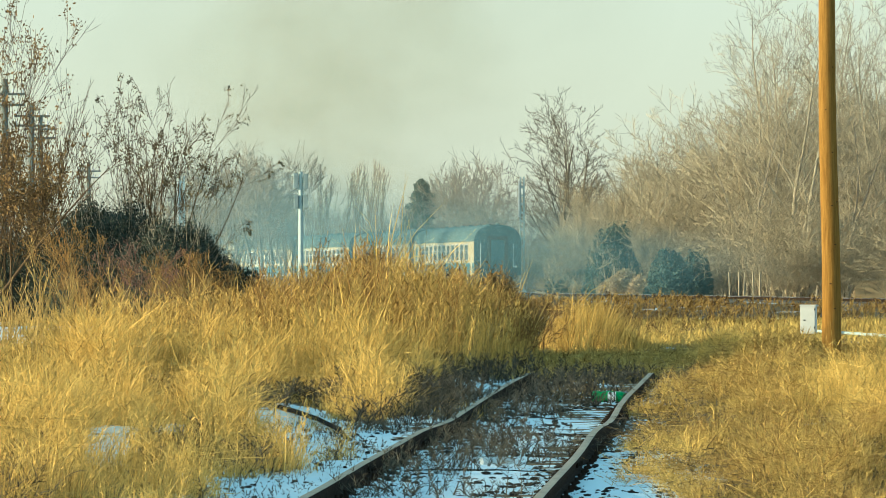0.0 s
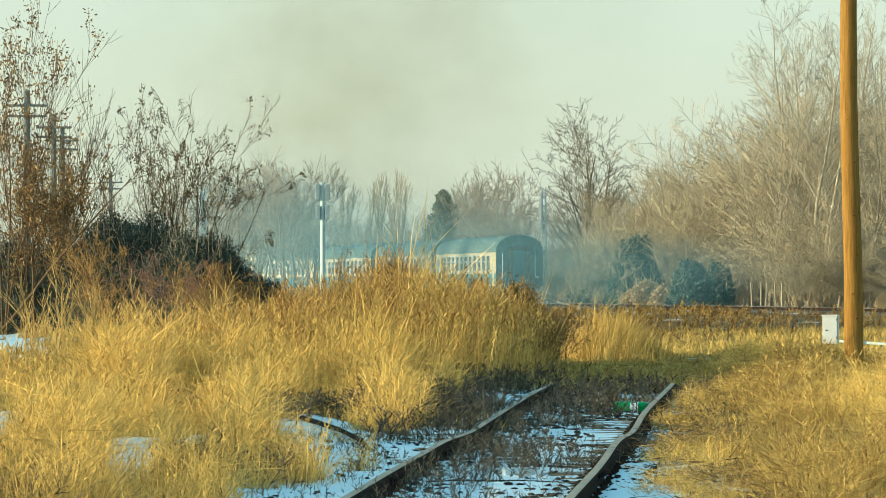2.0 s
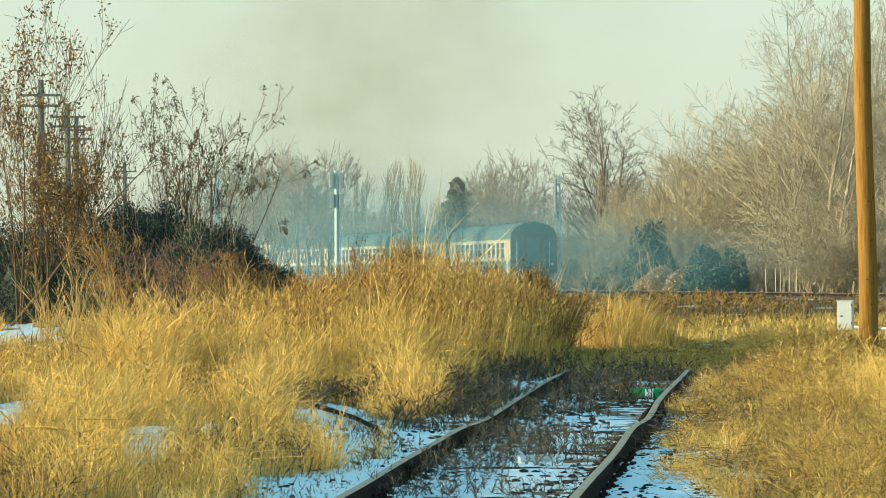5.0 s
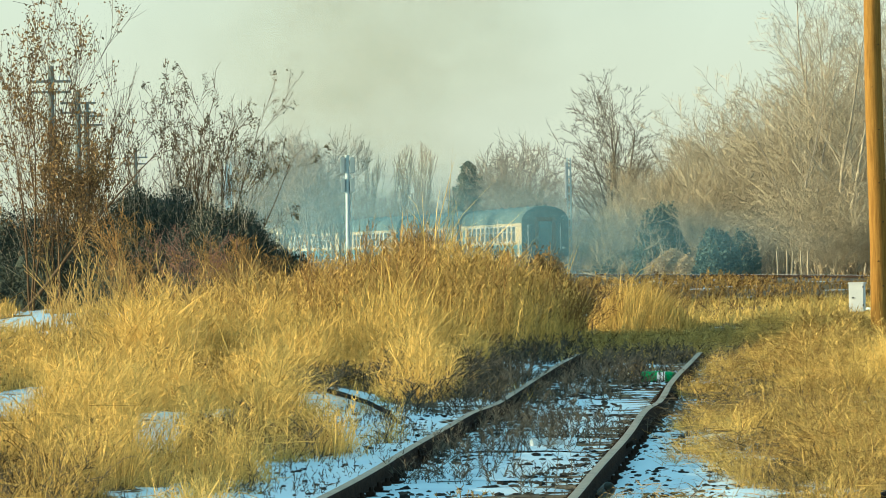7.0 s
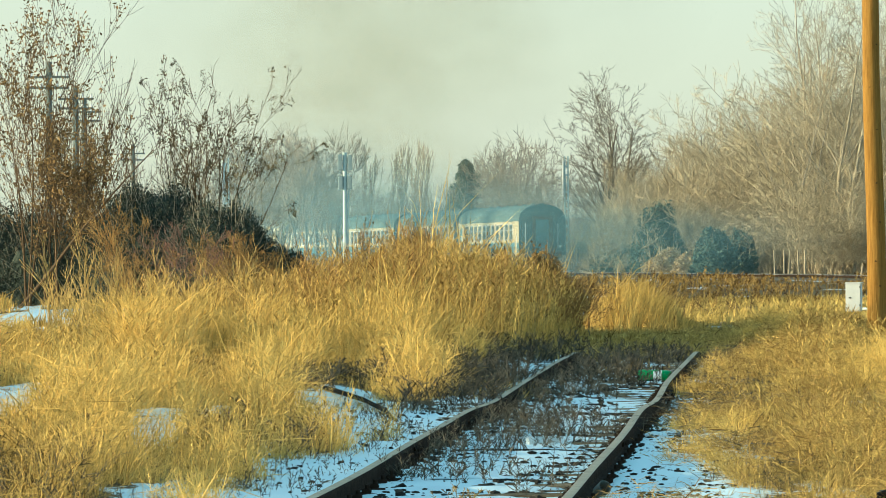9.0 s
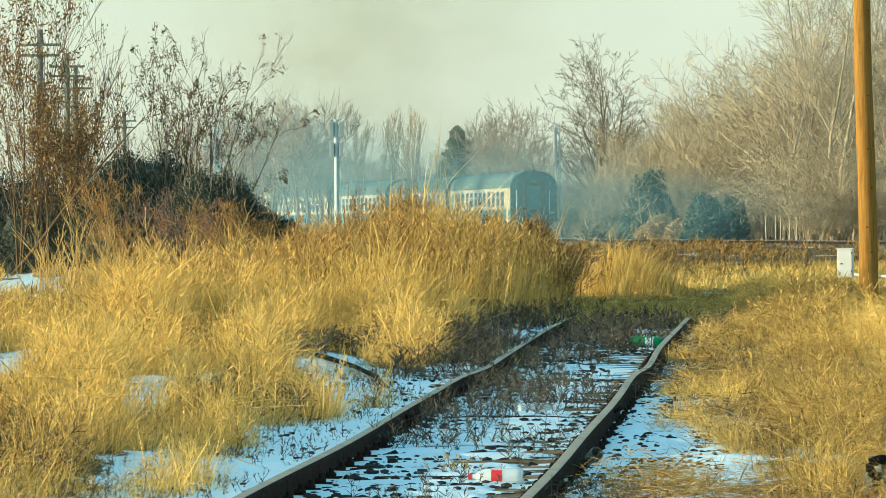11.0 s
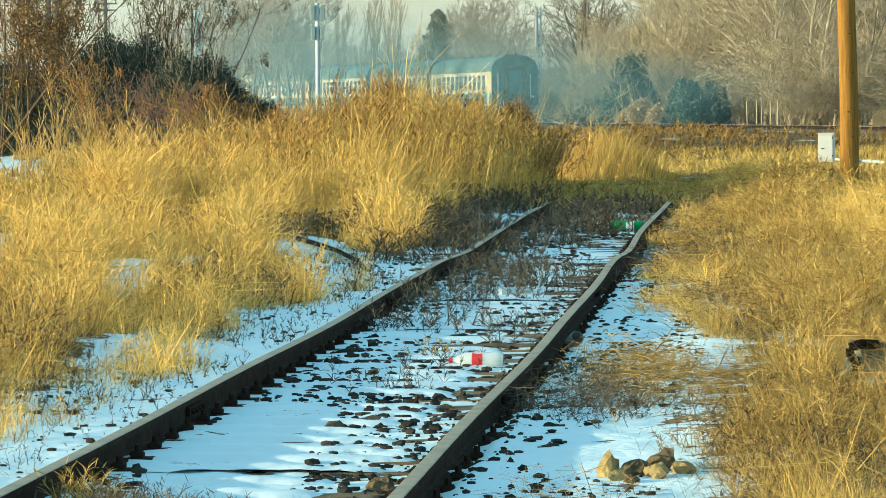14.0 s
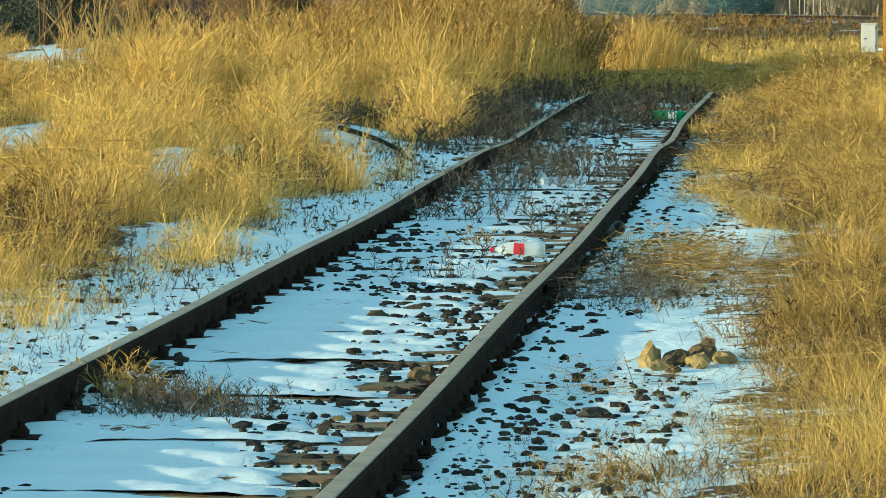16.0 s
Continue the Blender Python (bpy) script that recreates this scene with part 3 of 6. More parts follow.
def field(n, y0, y1, x_lo, x_hi, seed, power=1.0):
    """Random roots between two edges of the plan, which are functions of the way ahead."""
    g = np.random.default_rng(seed)
    y = y0 + (y1 - y0) * g.random(n) ** power
    lo, hi = x_lo(y), x_hi(y)
    w = np.maximum(hi - lo, 0)
    ok = g.random(n) < w / w.max()
    x = lo + w * g.random(n)
    return x[ok], y[ok]


def rail_off(side, d):
    return lambda y: track_x(np.minimum(y, 75)) + side * 0.7525 + d


edge_l = lambda y: -0.105 * y - 0.4
edge_r = lambda y: 0.105 * y + 0.4

# the left verge: straw, thin and short near the rail, thick and taller further out
x, y = field(21000, 14, 62, edge_l, rail_off(-1, -0.30), 41, 0.85)
d = track_x(y) - 0.7525 - x
keep = (d > np.interp(y, [14, 22, 34, 42, 47, 60], [0.42, 0.5, 0.6, 0.7, 1.0, 1.0]) + 0.6 * fbm(x * 0.5, y * 0.4, 1.0, 52)) & (verge_gap(x, y) > 0)
x, y, d = x[keep], y[keep], d[keep]
patch = fbm(x * 2.0, y * 0.35, 1.0, 51)
brown = fbm(x * 1.1, y * 0.16, 1.0, 84)
hh = (0.11 + 0.20 * np.clip(d / 1.5, 0, 1)) * np.clip(1 + 2.5 * patch, 0.15, 2.4) * (1 + 0.30 * np.clip((y - 42) / 14, 0, 1))
# low tones and the short dark under-tufts put shade into the straw's gaps
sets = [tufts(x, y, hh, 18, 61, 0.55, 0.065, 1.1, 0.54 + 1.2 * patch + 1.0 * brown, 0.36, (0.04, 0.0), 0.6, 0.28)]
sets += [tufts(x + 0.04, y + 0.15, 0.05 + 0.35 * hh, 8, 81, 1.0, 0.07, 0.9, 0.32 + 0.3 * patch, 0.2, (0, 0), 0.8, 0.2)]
k = np.random.default_rng(1).random(len(x)) < 0.45
sets += stems(x[k], y[k], hh[k] * 1.25, 62, 12, 1.0, 0.7, 0.25, 0.7, 0.35, 0.16)
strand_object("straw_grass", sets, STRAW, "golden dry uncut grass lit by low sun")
# dead stalks coloured dark so that the gaps look shaded
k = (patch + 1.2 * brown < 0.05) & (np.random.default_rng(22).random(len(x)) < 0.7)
strand_object("gap_shade_stalks", stems(x[k], y[k] - 0.1, 0.10 + 0.6 * hh[k], 87, 13, 1.3, 0.3, 0.6, 0.9, 0.1, 0.35), DARK_WEED, "dark dead stalks giving shade to gaps between the straw")
k = np.random.default_rng(23).random(len(x)) < 0.012
strand_object("long_straws", stems(x[k], y[k], 0.35 + 0.6 * hh[k], 88, 3, 1.5, 0.95, 0.35, 0.5, 0.6, 0.12), STRAW, "single long pale straws above the grass")

# tall weeds on the left bank
bank_r = lambda y: np.interp(y, [54, 60, 66, 76], [-1.3, 0.0, 0.65, 1.35])
x, y = field(8000, 54, 77, lambda y: -0.105 * y - 0.2, bank_r, 42)
keep = verge_gap(x, y) > -0.1
x, y = x[keep], y[keep]
env = np.interp(x, [-8, -6, -5, -3.9, -2.7, -1.15, 0.1, 1.2], [0.22, 0.36, 0.68, 0.95, 1.18, 1.50, 1.36, 1.0]) * np.interp(y, [54, 60, 66, 77], [0.42, 0.75, 1.0, 0.95])
patch = fbm(x * 2.6, y * 0.30, 1.0, 53)
brown = fbm(x * 1.2, y * 0.16, 1.0, 85)
hh = env * (0.66 + 1.0 * patch) * np.random.default_rng(3).uniform(0.5, 1.1, len(x))
sets = [tufts(x, y, hh, 13, 63, 0.26, 0.07, 1.15, 0.52 + 0.9 * patch + 0.8 * brown, 0.30, (0.03, 0.0), 0.5, 0.22)]
k = np.random.default_rng(4).random(len(x)) < 0.6
sets += stems(x[k], y[k], env[k] * np.random.default_rng(5).uniform(0.5, 1.12, k.sum()), 64, 20, 1.0, 0.68 + 0.5 * patch[k], 0.09, 0.7, 0.3, 0.11)
strand_object("tall_dry_weeds", sets, STRAW, "tall golden dry weeds on the bank beside the siding")
x, y = field(4600, 60, 77, lambda y: -4.8 + 0 * y, bank_r, 43)
env = np.interp(x, [-5, -2.7, -1.15, 0.2, 1.2], [0.68, 1.12, 1.62, 1.45, 1.1])
keep = fbm(x, y, 0.5, 57) > -0.15
x, y, env = x[keep], y[keep], env[keep]
sets = stems(x, y, env * np.random.default_rng(6).uniform(0.5, 1.12, len(x)), 65, 30, 1.1, 0.55, 0.11, 0.8, 0.25, 0.10)
strand_object("rusty_dry_weeds", sets, RUST_WEED, "tall rust-brown dry weeds with seed heads on the bank")

# straw in the bank's shadow; raised tones put sunlight into its colour
x, y = field(420, 60, 74, lambda y: bank_r(y) - 0.7, lambda y: bank_r(y) + 0.25, 33)
g = np.random.default_rng(30)
strand_object("bank_foot_straw", [tufts(x, y, g.uniform(0.2, 0.75, len(x)), 12, 104, 0.25, 0.06, 1.1, 0.8, 0.25, (0.02, 0), 0.4, 0.1)]
              + stems(x, y, g.uniform(0.5, 1.1, len(x)), 105, 16, 1.0, 0.85, 0.12, 0.7, 0.25, 0.11), STRAW, "straw paled to look sunlit along the foot of the bank")
x, y = field(330, 62, 77, lambda y: bank_r(y) - 1.3, bank_r, 39)
strand_object("brown_tall_weeds", stems(x, y, np.random.default_rng(26).uniform(0.4, 1.2, len(x)), 99, 26, 1.1, 0.5, 0.14, 0.9, 0.2, 0.14), RUST_WEED, "rust-brown dead weeds at the end of the bank")
x, y = x[::3] + 0.1, y[::3]
strand_object("dark_tall_weeds", stems(x, y, np.random.default_rng(27).uniform(0.3, 1.0, len(x)), 100, 22, 1.1, 0.4, 0.16, 0.9, 0.2, 0.14), DARK_WEED, "dark dead weeds at the end of the bank")

# the right verge: matted grass lying over
x, y = field(21000, 13, 80, rail_off(1, 0.22), edge_r, 44, 0.85)
d = x - track_x(np.minimum(y, 75)) - 0.7525
patch = fbm(x * 1.8, y * 0.35, 1.0, 56)
brown = fbm(x * 0.9, y * 0.14, 1.0, 83) - 0.5 * np.clip((23.5 - y) / 5, 0, 1)          # browner bands; their low tones also paint shade, strongest nearer than 23.5 m
lim = np.interp(y, [13, 18.5, 22, 27, 31.5, 40, 55, 62], [0.32, 0.5, 1.12, 1.25, 0.85, 0.5, 0.32, 0.0])
keep = (d > lim + 0.55 * fbm(x * 0.6, y * 0.45, 1.0, 57)) & (patch > -0.5) & ~((x < 0.95) & (y > 18.4) & (y < 20.4)) & ~((np.abs(x - 2.2) < 0.28) & (y > 24.6) & (y < 26.4)) & ~((np.abs(x - 0.0806 * y) < 0.28) & (y > 59) & (y < 68.3))
x, y, d, patch, brown = x[keep], y[keep], d[keep], patch[keep], brown[keep]
hh = (0.10 + 0.15 * np.clip(d / 1.2, 0, 1)) * np.clip(1 + 2.3 * patch + 1.3 * brown, 0.18, 2.5) * np.interp(y, [13, 50, 62, 80], [1.0, 1.2, 1.0, 0.9])
# tone contrast and dark low tufts paint the shade beneath the matted blades
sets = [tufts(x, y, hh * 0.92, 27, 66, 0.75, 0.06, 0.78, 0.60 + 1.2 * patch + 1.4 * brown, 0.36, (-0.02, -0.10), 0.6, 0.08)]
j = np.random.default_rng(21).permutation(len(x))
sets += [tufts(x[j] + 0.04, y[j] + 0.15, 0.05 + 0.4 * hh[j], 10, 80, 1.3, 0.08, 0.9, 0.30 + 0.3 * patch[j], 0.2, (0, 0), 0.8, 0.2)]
k = np.random.default_rng(7).random(len(x)) < 0.16
sets += stems(x[k], y[k], hh[k] * 1.25, 67, 11, 0.95, 0.65, 0.4, 0.8, 0.3, 0.20)
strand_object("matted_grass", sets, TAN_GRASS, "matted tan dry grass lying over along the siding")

# dark stalks in the low patches stand in for shade between tufts
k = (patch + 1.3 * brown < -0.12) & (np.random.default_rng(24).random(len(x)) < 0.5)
strand_object("gap_shade_stalks", stems(x[k], y[k] - 0.1, 0.06 + 0.5 * hh[k], 89, 13, 1.3, 0.3, 0.7, 0.9, 0.1, 0.35), DARK_WEED, "dark dead stalks giving shade to gaps in the matted grass")
k = brown + 0.6 * fbm(x * 1.4, y * 0.3, 1.0, 63) < 0.05
strand_object("rusty_grass", [tufts(x[k], y[k], hh[k] * 1.05, 12, 78, 0.8, 0.06, 0.9, 0.5, 0.30, (-0.05, -0.1), 0.8, 0.3)], RUST_WEED, "rust-brown dead grass mixed into the verge")

# where the siding is lost in the grass
x, y = field(3000, 60, 80, lambda y: np.interp(y, [60, 66, 80], [0.6, 0.7, 1.0]), lambda y: np.interp(y, [60, 66, 80], [2.9, 3.4, 4.0]), 38)
strand_object("end_grass", [tufts(x, y, np.random.default_rng(8).uniform(0.06, 0.22, len(x)), 8, 68, 0.8, 0.06, 1.3, 0.42, 0.25, (0, 0), 0.7, 0.25)], TAN_GRASS,
              "short dull grass where the siding ends")

# dead weeds on the track bed and its edges
x, y = field(3700, 25, 64, rail_off(-1, 0.08), rail_off(1, -0.08), 45)
keep = fbm(x, y, 0.6, 58) > np.interp(y, [25, 30, 35, 42, 52, 63], [0.45, 0.14, -0.10, -0.03, -0.05, -0.25]) + np.interp(x - track_x(y), [-0.7, 0.1, 0.7], [-0.12, 0.0, 0.22])
x, y = x[keep], y[keep]
g = np.random.default_rng(9)
strand_object("track_weeds", stems(x, y, g.uniform(0.05, 0.28, len(x)), 69, 13, 1.1, 0.4, 0.4, 0.9, 0.1, 0.35), DARK_WEED, "dead brown weeds between the rails")
x, y = field(2200, 17, 62, rail_off(1, 0.08), rail_off(1, 1.4), 46)
keep = fbm(x, y, 0.5, 59) + 0.9 * np.exp(-((x - 0.6) / 0.3) ** 2 - ((y - 24.2) / 0.9) ** 2) > np.interp(y, [17, 24, 28, 34], [0.5, 0.45, 0.3, 0.0])
x, y = x[keep], y[keep]
strand_object("fallen_stalks", [tufts(x, y, np.random.default_rng(10).uniform(0.08, 0.26, len(x)), 9, 70, 1.6, 0.07, 1.0, 0.4, 0.3, (0, 0), 0.4, 0.7)], DARK_WEED,
              "fallen dark stalks on snow beside the rail")
x, y = field(5200, 15, 46, rail_off(1, 0.40), rail_off(1, 1.7), 36)
keep = fbm(x * 0.8, y * 0.5, 1.0, 69) + 0.9 * np.exp(-((x - 1.1) / 0.36) ** 2 - ((y - 26.8) / 2.2) ** 2) > np.interp(y, [15, 24, 31, 36], [0.25, 0.4, 0.25, 0.1])
x, y = x[keep], y[keep]
strand_object("straw_litter", [tufts(x, y, np.random.default_rng(20).uniform(0.06, 0.2, len(x)), 9, 79, 2.4, 0.09, 1.1, 0.48, 0.35, (0, 0), 0.3, 0.6)], RUST_WEED,
              "trodden straw litter scattered on snow beside the rail")
x, y = field(1500, 14, 23.5, rail_off(1, 0.5), rail_off(1, 1.9), 34)
keep = (fbm(x, y * 0.5, 1.2, 68) > 0.0) & ~((x < 1.0) & (y > 17.6) & (y < 20.6))
x, y = x[keep], y[keep]
g = np.random.default_rng(29)
strand_object("brown_verge_weeds", stems(x, y, g.uniform(0.05, 0.20, len(x)), 102, 13, 1.2, 0.40, 0.5, 0.9, 0.1, 0.35), RUST_WEED, "low rust-brown weeds at the edge of the snow")
strand_object("dark_verge_weeds", stems(x[::2] + 0.06, y[::2] - 0.05, g.uniform(0.05, 0.18, len(x[::2])), 103, 13, 1.2, 0.35, 0.5, 0.9, 0.1, 0.35), DARK_WEED, "low dark weeds at the edge of the snow")
g = np.random.default_rng(25)
x, y = 1.08 + 0.27 * g.standard_normal(330), 26.7 + 1.3 * g.standard_normal(330)
strand_object("straw_heap", [tufts(x, y, g.uniform(0.08, 0.24, 330), 8, 97, 2.2, 0.06, 1.3, 0.62, 0.35, (0.3, 0), 0.3, 0.5)], RUST_WEED, "trodden brown straw heap on snow")
x, y = 0.62 + 0.20 * g.standard_normal(260), 24.3 + 0.55 * g.standard_normal(260)
strand_object("twig_heap", [tufts(x, y, g.uniform(0.08, 0.26, 260), 7, 98, 2.4, 0.06, 1.0, 0.42, 0.3, (0.3, 0), 0.2, 0.4)], DARK_WEED, "dark fallen twigs on snow beside the rail")
x, y = field(2800, 40, 63, rail_off(-1, -1.5), rail_off(-1, -0.05), 47)
keep = (fbm(x, y, 0.5, 62) > np.interp(track_x(y) - 0.7525 - x, [0.1, 0.5, 1.2], [0.2, 0.05, -0.3])) & ~((x < -0.90) & (y < 48.0))
x, y = x[keep], y[keep]
strand_object("verge_weeds", stems(x, y, np.random.default_rng(11).uniform(0.08, 0.42, len(x)), 71, 13, 1.2, 0.35, 0.35, 0.9, 0.15, 0.3), DARK_WEED, "dark dead weeds along the rail")
x, y = field(700, 44, 66, rail_off(-1, -1.6), rail_off(1, -0.2), 35)
keep = fbm(x, y * 0.5, 0.9, 67) > 0.12
x, y = x[keep], y[keep]
strand_object("pale_tufts", [tufts(x, y, np.random.default_rng(28).uniform(0.06, 0.22, len(x)), 12, 101, 0.6, 0.05, 1.0, 0.6, 0.3)], STRAW, "small straw tufts among dark weeds along the rail")
x, y = field(2600, 15, 52, rail_off(-1, -1.5), rail_off(-1, -0.2), 37)
keep = fbm(x, y * 0.6, 0.9, 64) > 0.02
x, y = x[keep], y[keep]
strand_object("snow_weeds", stems(x, y, np.random.default_rng(12).uniform(0.03, 0.13, len(x)), 72, 7, 1.1, 0.4, 0.4, 0.9, 0.15, 0.3), DARK_WEED, "small dead stalks standing in snow")
for k, (cx, cy, rad, num, mat, hgt) in enumerate([(-1.32, 18.2, 0.12, 150, DARK_WEED, 0.17), (-1.08, 18.0, 0.13, 130, DARK_WEED, 0.13), (0.62, 27.4, 0.15, 70, DARK_WEED, 0.09), (0.72, 25.6, 0.17, 80, DARK_WEED, 0.09), (0.85, 26.6, 0.2, 80, DARK_WEED, 0.10), (0.65, 23.6, 0.2, 60, DARK_WEED, 0.08),
                                                (-1.47, 18.75, 0.05, 60, STRAW, 0.19), (-1.2, 18.3, 0.10, 40, RUST_WEED, 0.15), (-2.0, 18.6, 0.06, 20, STRAW, 0.14),
                                                (-0.45, 26.5, 0.18, 22, DARK_WEED, 0.16), (-0.15, 29.6, 0.09, 22, RUST_WEED, 0.15),
                                                (-0.1, 28.4, 0.14, 14, DARK_WEED, 0.14), (0.85, 24.5, 0.16, 34, DARK_WEED, 0.10),
                                                (-1.95, 48.4, 0.22, 110, DARK_WEED, 0.30), (-1.3, 50.6, 0.25, 110, DARK_WEED, 0.24), (-0.75, 49.2, 0.28, 160, DARK_WEED, 0.24), (-0.2, 51.5, 0.28, 160, DARK_WEED, 0.26)]):
    g = np.random.default_rng(90 + k)
    cy2 = cy + 1.8 * rad * g.standard_normal(num)
    strand_object("weed_tuft", stems(cx + rad * g.standard_normal(num), cy2, hgt * g.uniform(0.5, 1.2, num), 95 + k, 14, 1.2, 0.45, 0.45, 0.9, 0.1, 0.35), mat,
                  "dead weed tuft growing beside the rail")

# further out: the field behind the weeds, the tussock at the end of the siding, the slope below the main line
x, y = field(6000, 77, 125, lambda y: -0.12 * y, lambda y: np.interp(y, [77, 85, 125], [0.0, 0.2, 1.5]), 48)
keep = verge_gap(x, y) > 0
x, y = x[keep], y[keep]
strand_object("field_grass", [tufts(x, y, np.random.default_rng(13).uniform(0.15, 0.5, len(x)), 8, 73, 0.4, 0.1, 1.5, 0.5, 0.25)], STRAW, "dry grass in the field behind the weeds")
g = np.random.default_rng(14)
x, y = 2.45 + 0.5 * g.standard_normal(700), 84 + 1.4 * g.standard_normal(700)
hh = 0.95 * np.exp(-((x - 2.45) / 0.75) ** 2) * g.uniform(0.55, 1.0, len(x)) + 0.15
strand_object("grass_tussock", [tufts(x, y, hh, 14, 74, 0.30, 0.08, 1.0, 0.55, 0.30, (0.10, 0), 0.5, 0.05)], STRAW, "big pale golden grass tussock at the end of the siding")
x, y = field(7000, 78, 130, lambda y: np.interp(y, [78, 84, 130], [2.6, 2.9, 1.0]), lambda y: 0.115 * y, 49)
keep = fbm(x, y, 0.3, 61) > -0.35
x, y = x[keep], y[keep]
strand_object("verge_grass", [tufts(x, y, np.random.default_rng(15).uniform(0.08, 0.32, len(x)), 8, 75, 0.8, 0.1, 1.5, 0.5 + 0.3 * fbm(x, y, 0.2, 66), 0.2)], TAN_GRASS, "dry grass on the flat verge")
x, y = field(5000, 112, 226, lambda y: 0.004 * y, lambda y: 0.11 * y, 50)
keep = np.abs(x - main_x(y)) > 2.4
x, y = x[keep], y[keep]
strand_object("slope_weeds", stems(x, y, np.clip(0.26 + 0.55 * fbm(x * 0.9, y * 0.12, 1.0, 86), 0.05, 0.7) * np.random.default_rng(16).uniform(0.5, 1.2, len(x)), 76, 12, 1.0, 0.36, 0.35, 0.9, 0.1, 0.35), RUST_WEED, "low reddish-brown weeds on the slope below the main line")

# ---------------------------------------------------------------- woody plants


def tubes(P0, P1, R0, R1, sides=3):
    """Tapered prisms for many limbs at once."""
    P0, P1 = np.asarray(P0, float), np.asarray(P1, float)
    R0, R1 = np.asarray(R0, float), np.asarray(R1, float)
    d = P1 - P0
    d /= np.linalg.norm(d, axis=1, keepdims=True) + 1e-9
    ref = np.where(np.abs(d[:, 2:3]) > 0.9, np.array([[1.0, 0, 0]]), np.array([[0, 0, 1.0]]))
    u = np.cross(d, ref)
    u /= np.linalg.norm(u, axis=1, keepdims=True) + 1e-9
    v = np.cross(d, u)
    rings = []
    for P, R in ((P0, R0), (P1, R1)):
        for k in range(sides):
            a = 2 * math.pi * k / sides
            rings.append(P + (u * math.cos(a) + v * math.sin(a)) * R[:, None])
    V = np.stack(rings, 1)
    base = (np.arange(len(P0)) * 2 * sides)[:, None]
    F = [base + np.array([[k, (k + 1) % sides, sides + (k + 1) % sides, sides + k]]) for k in range(sides)]
    return V.reshape(-1, 3), np.concatenate(F)


def grow(seed, height, trunk_r, levels=4, spread=32, kids=(9, 7, 6, 5), up=0.25, first=0.25, thin=0.012, trunks=1, splay=8, wob=0.08, ratio=0.52):
    """A bare tree: lists of limb pieces level by level, and the tips."""
    rng = random.Random(seed)
    segs = [[] for _ in range(levels)]
    tips = []

    def limb(p, d, length, r, level):
        n = (7, 6, 4, 3, 2)[level]
        q, pts = p.copy(), []
        for k in range(n):
            d = (d + Vector((rng.gauss(0, wob), rng.gauss(0, wob), rng.gauss(0, wob) + up * 0.12 * (level > 0)))).normalized()
            e = q + d * (length / n)
            ra, rb = max(thin, r * (1 - 0.8 * k / n)), max(thin * 0.8, r * (1 - 0.8 * (k + 1) / n))
            segs[level].append((q.copy(), e.copy(), ra, rb))
            pts.append((e.copy(), d.copy(), rb))
            q = e
        tips.append(q.copy())
        if level + 1 >= levels:
            return
        for c in range(kids[level]):
            t = first + (1 - first) * (c + rng.random()) / kids[level] if level == 0 else 0.2 + 0.8 * (c + rng.random()) / kids[level]
            f = min(n - 1e-3, t * n)
            k = int(f)
            a = p if k == 0 else pts[k - 1][0]
            pos = a.lerp(pts[k][0], f - k)
            dd = pts[k][1]
            side = dd.orthogonal().normalized()
            side.rotate(Matrix.Rotation(rng.uniform(0, 2 * math.pi), 3, dd))
            ang = radians(rng.gauss(spread, 13))
            nd = (dd * math.cos(ang) + side * math.sin(ang) + Vector((0, 0, up))).normalized()
            limb(pos, nd, length * ratio * (1.18 - 0.55 * t) * rng.uniform(0.6, 1.35), max(thin, pts[k][2] * 0.62), level + 1)

    for k in range(trunks):
        a = rng.uniform(0, 6.28)
        s = math.tan(radians(splay)) * (trunks > 1) * rng.uniform(0.4, 1.2)
        limb(Vector((math.cos(a) * 0.1 * (trunks > 1), math.sin(a) * 0.1 * (trunks > 1), -0.1)),
             Vector((math.cos(a) * s, math.sin(a) * s, 1)).normalized(), height * rng.uniform(0.85, 1.0) * 0.92, trunk_r, 0)
    return segs, tips


def limb_mesh(name, segs, mat, sides):
    P0, P1, R0, R1 = zip(*[(a[:], b[:], c, d) for a, b, c, d in segs])
    return mesh_from(name, *tubes(P0, P1, R0, R1, sides), mat, smooth=sides > 3)


def leaf_mesh(name, centres, per, spread, size, mat, seed, droop=0.0):
    g = np.random.default_rng(seed)
    C = np.repeat(np.array([c[:] for c in centres]), per, 0)
    n = len(C)
    C = C + g.standard_normal((n, 3)) * spread - np.array([0, 0, droop]) * g.random((n, 1))
    a, b = g.standard_normal((n, 3)), g.standard_normal((n, 3))
    a /= np.linalg.norm(a, axis=1, keepdims=True)
    b -= a * (a * b).sum(1, keepdims=True)
    b /= np.linalg.norm(b, axis=1, keepdims=True)
    s = size * g.uniform(0.6, 1.3, (n, 1))
    V = np.stack([C - a * s, C + b * s * 0.45, C + a * s, C - b * s * 0.45], 1).reshape(-1, 3)
    return mesh_from(name, V, np.arange(n * 4).reshape(n, 4), mat)


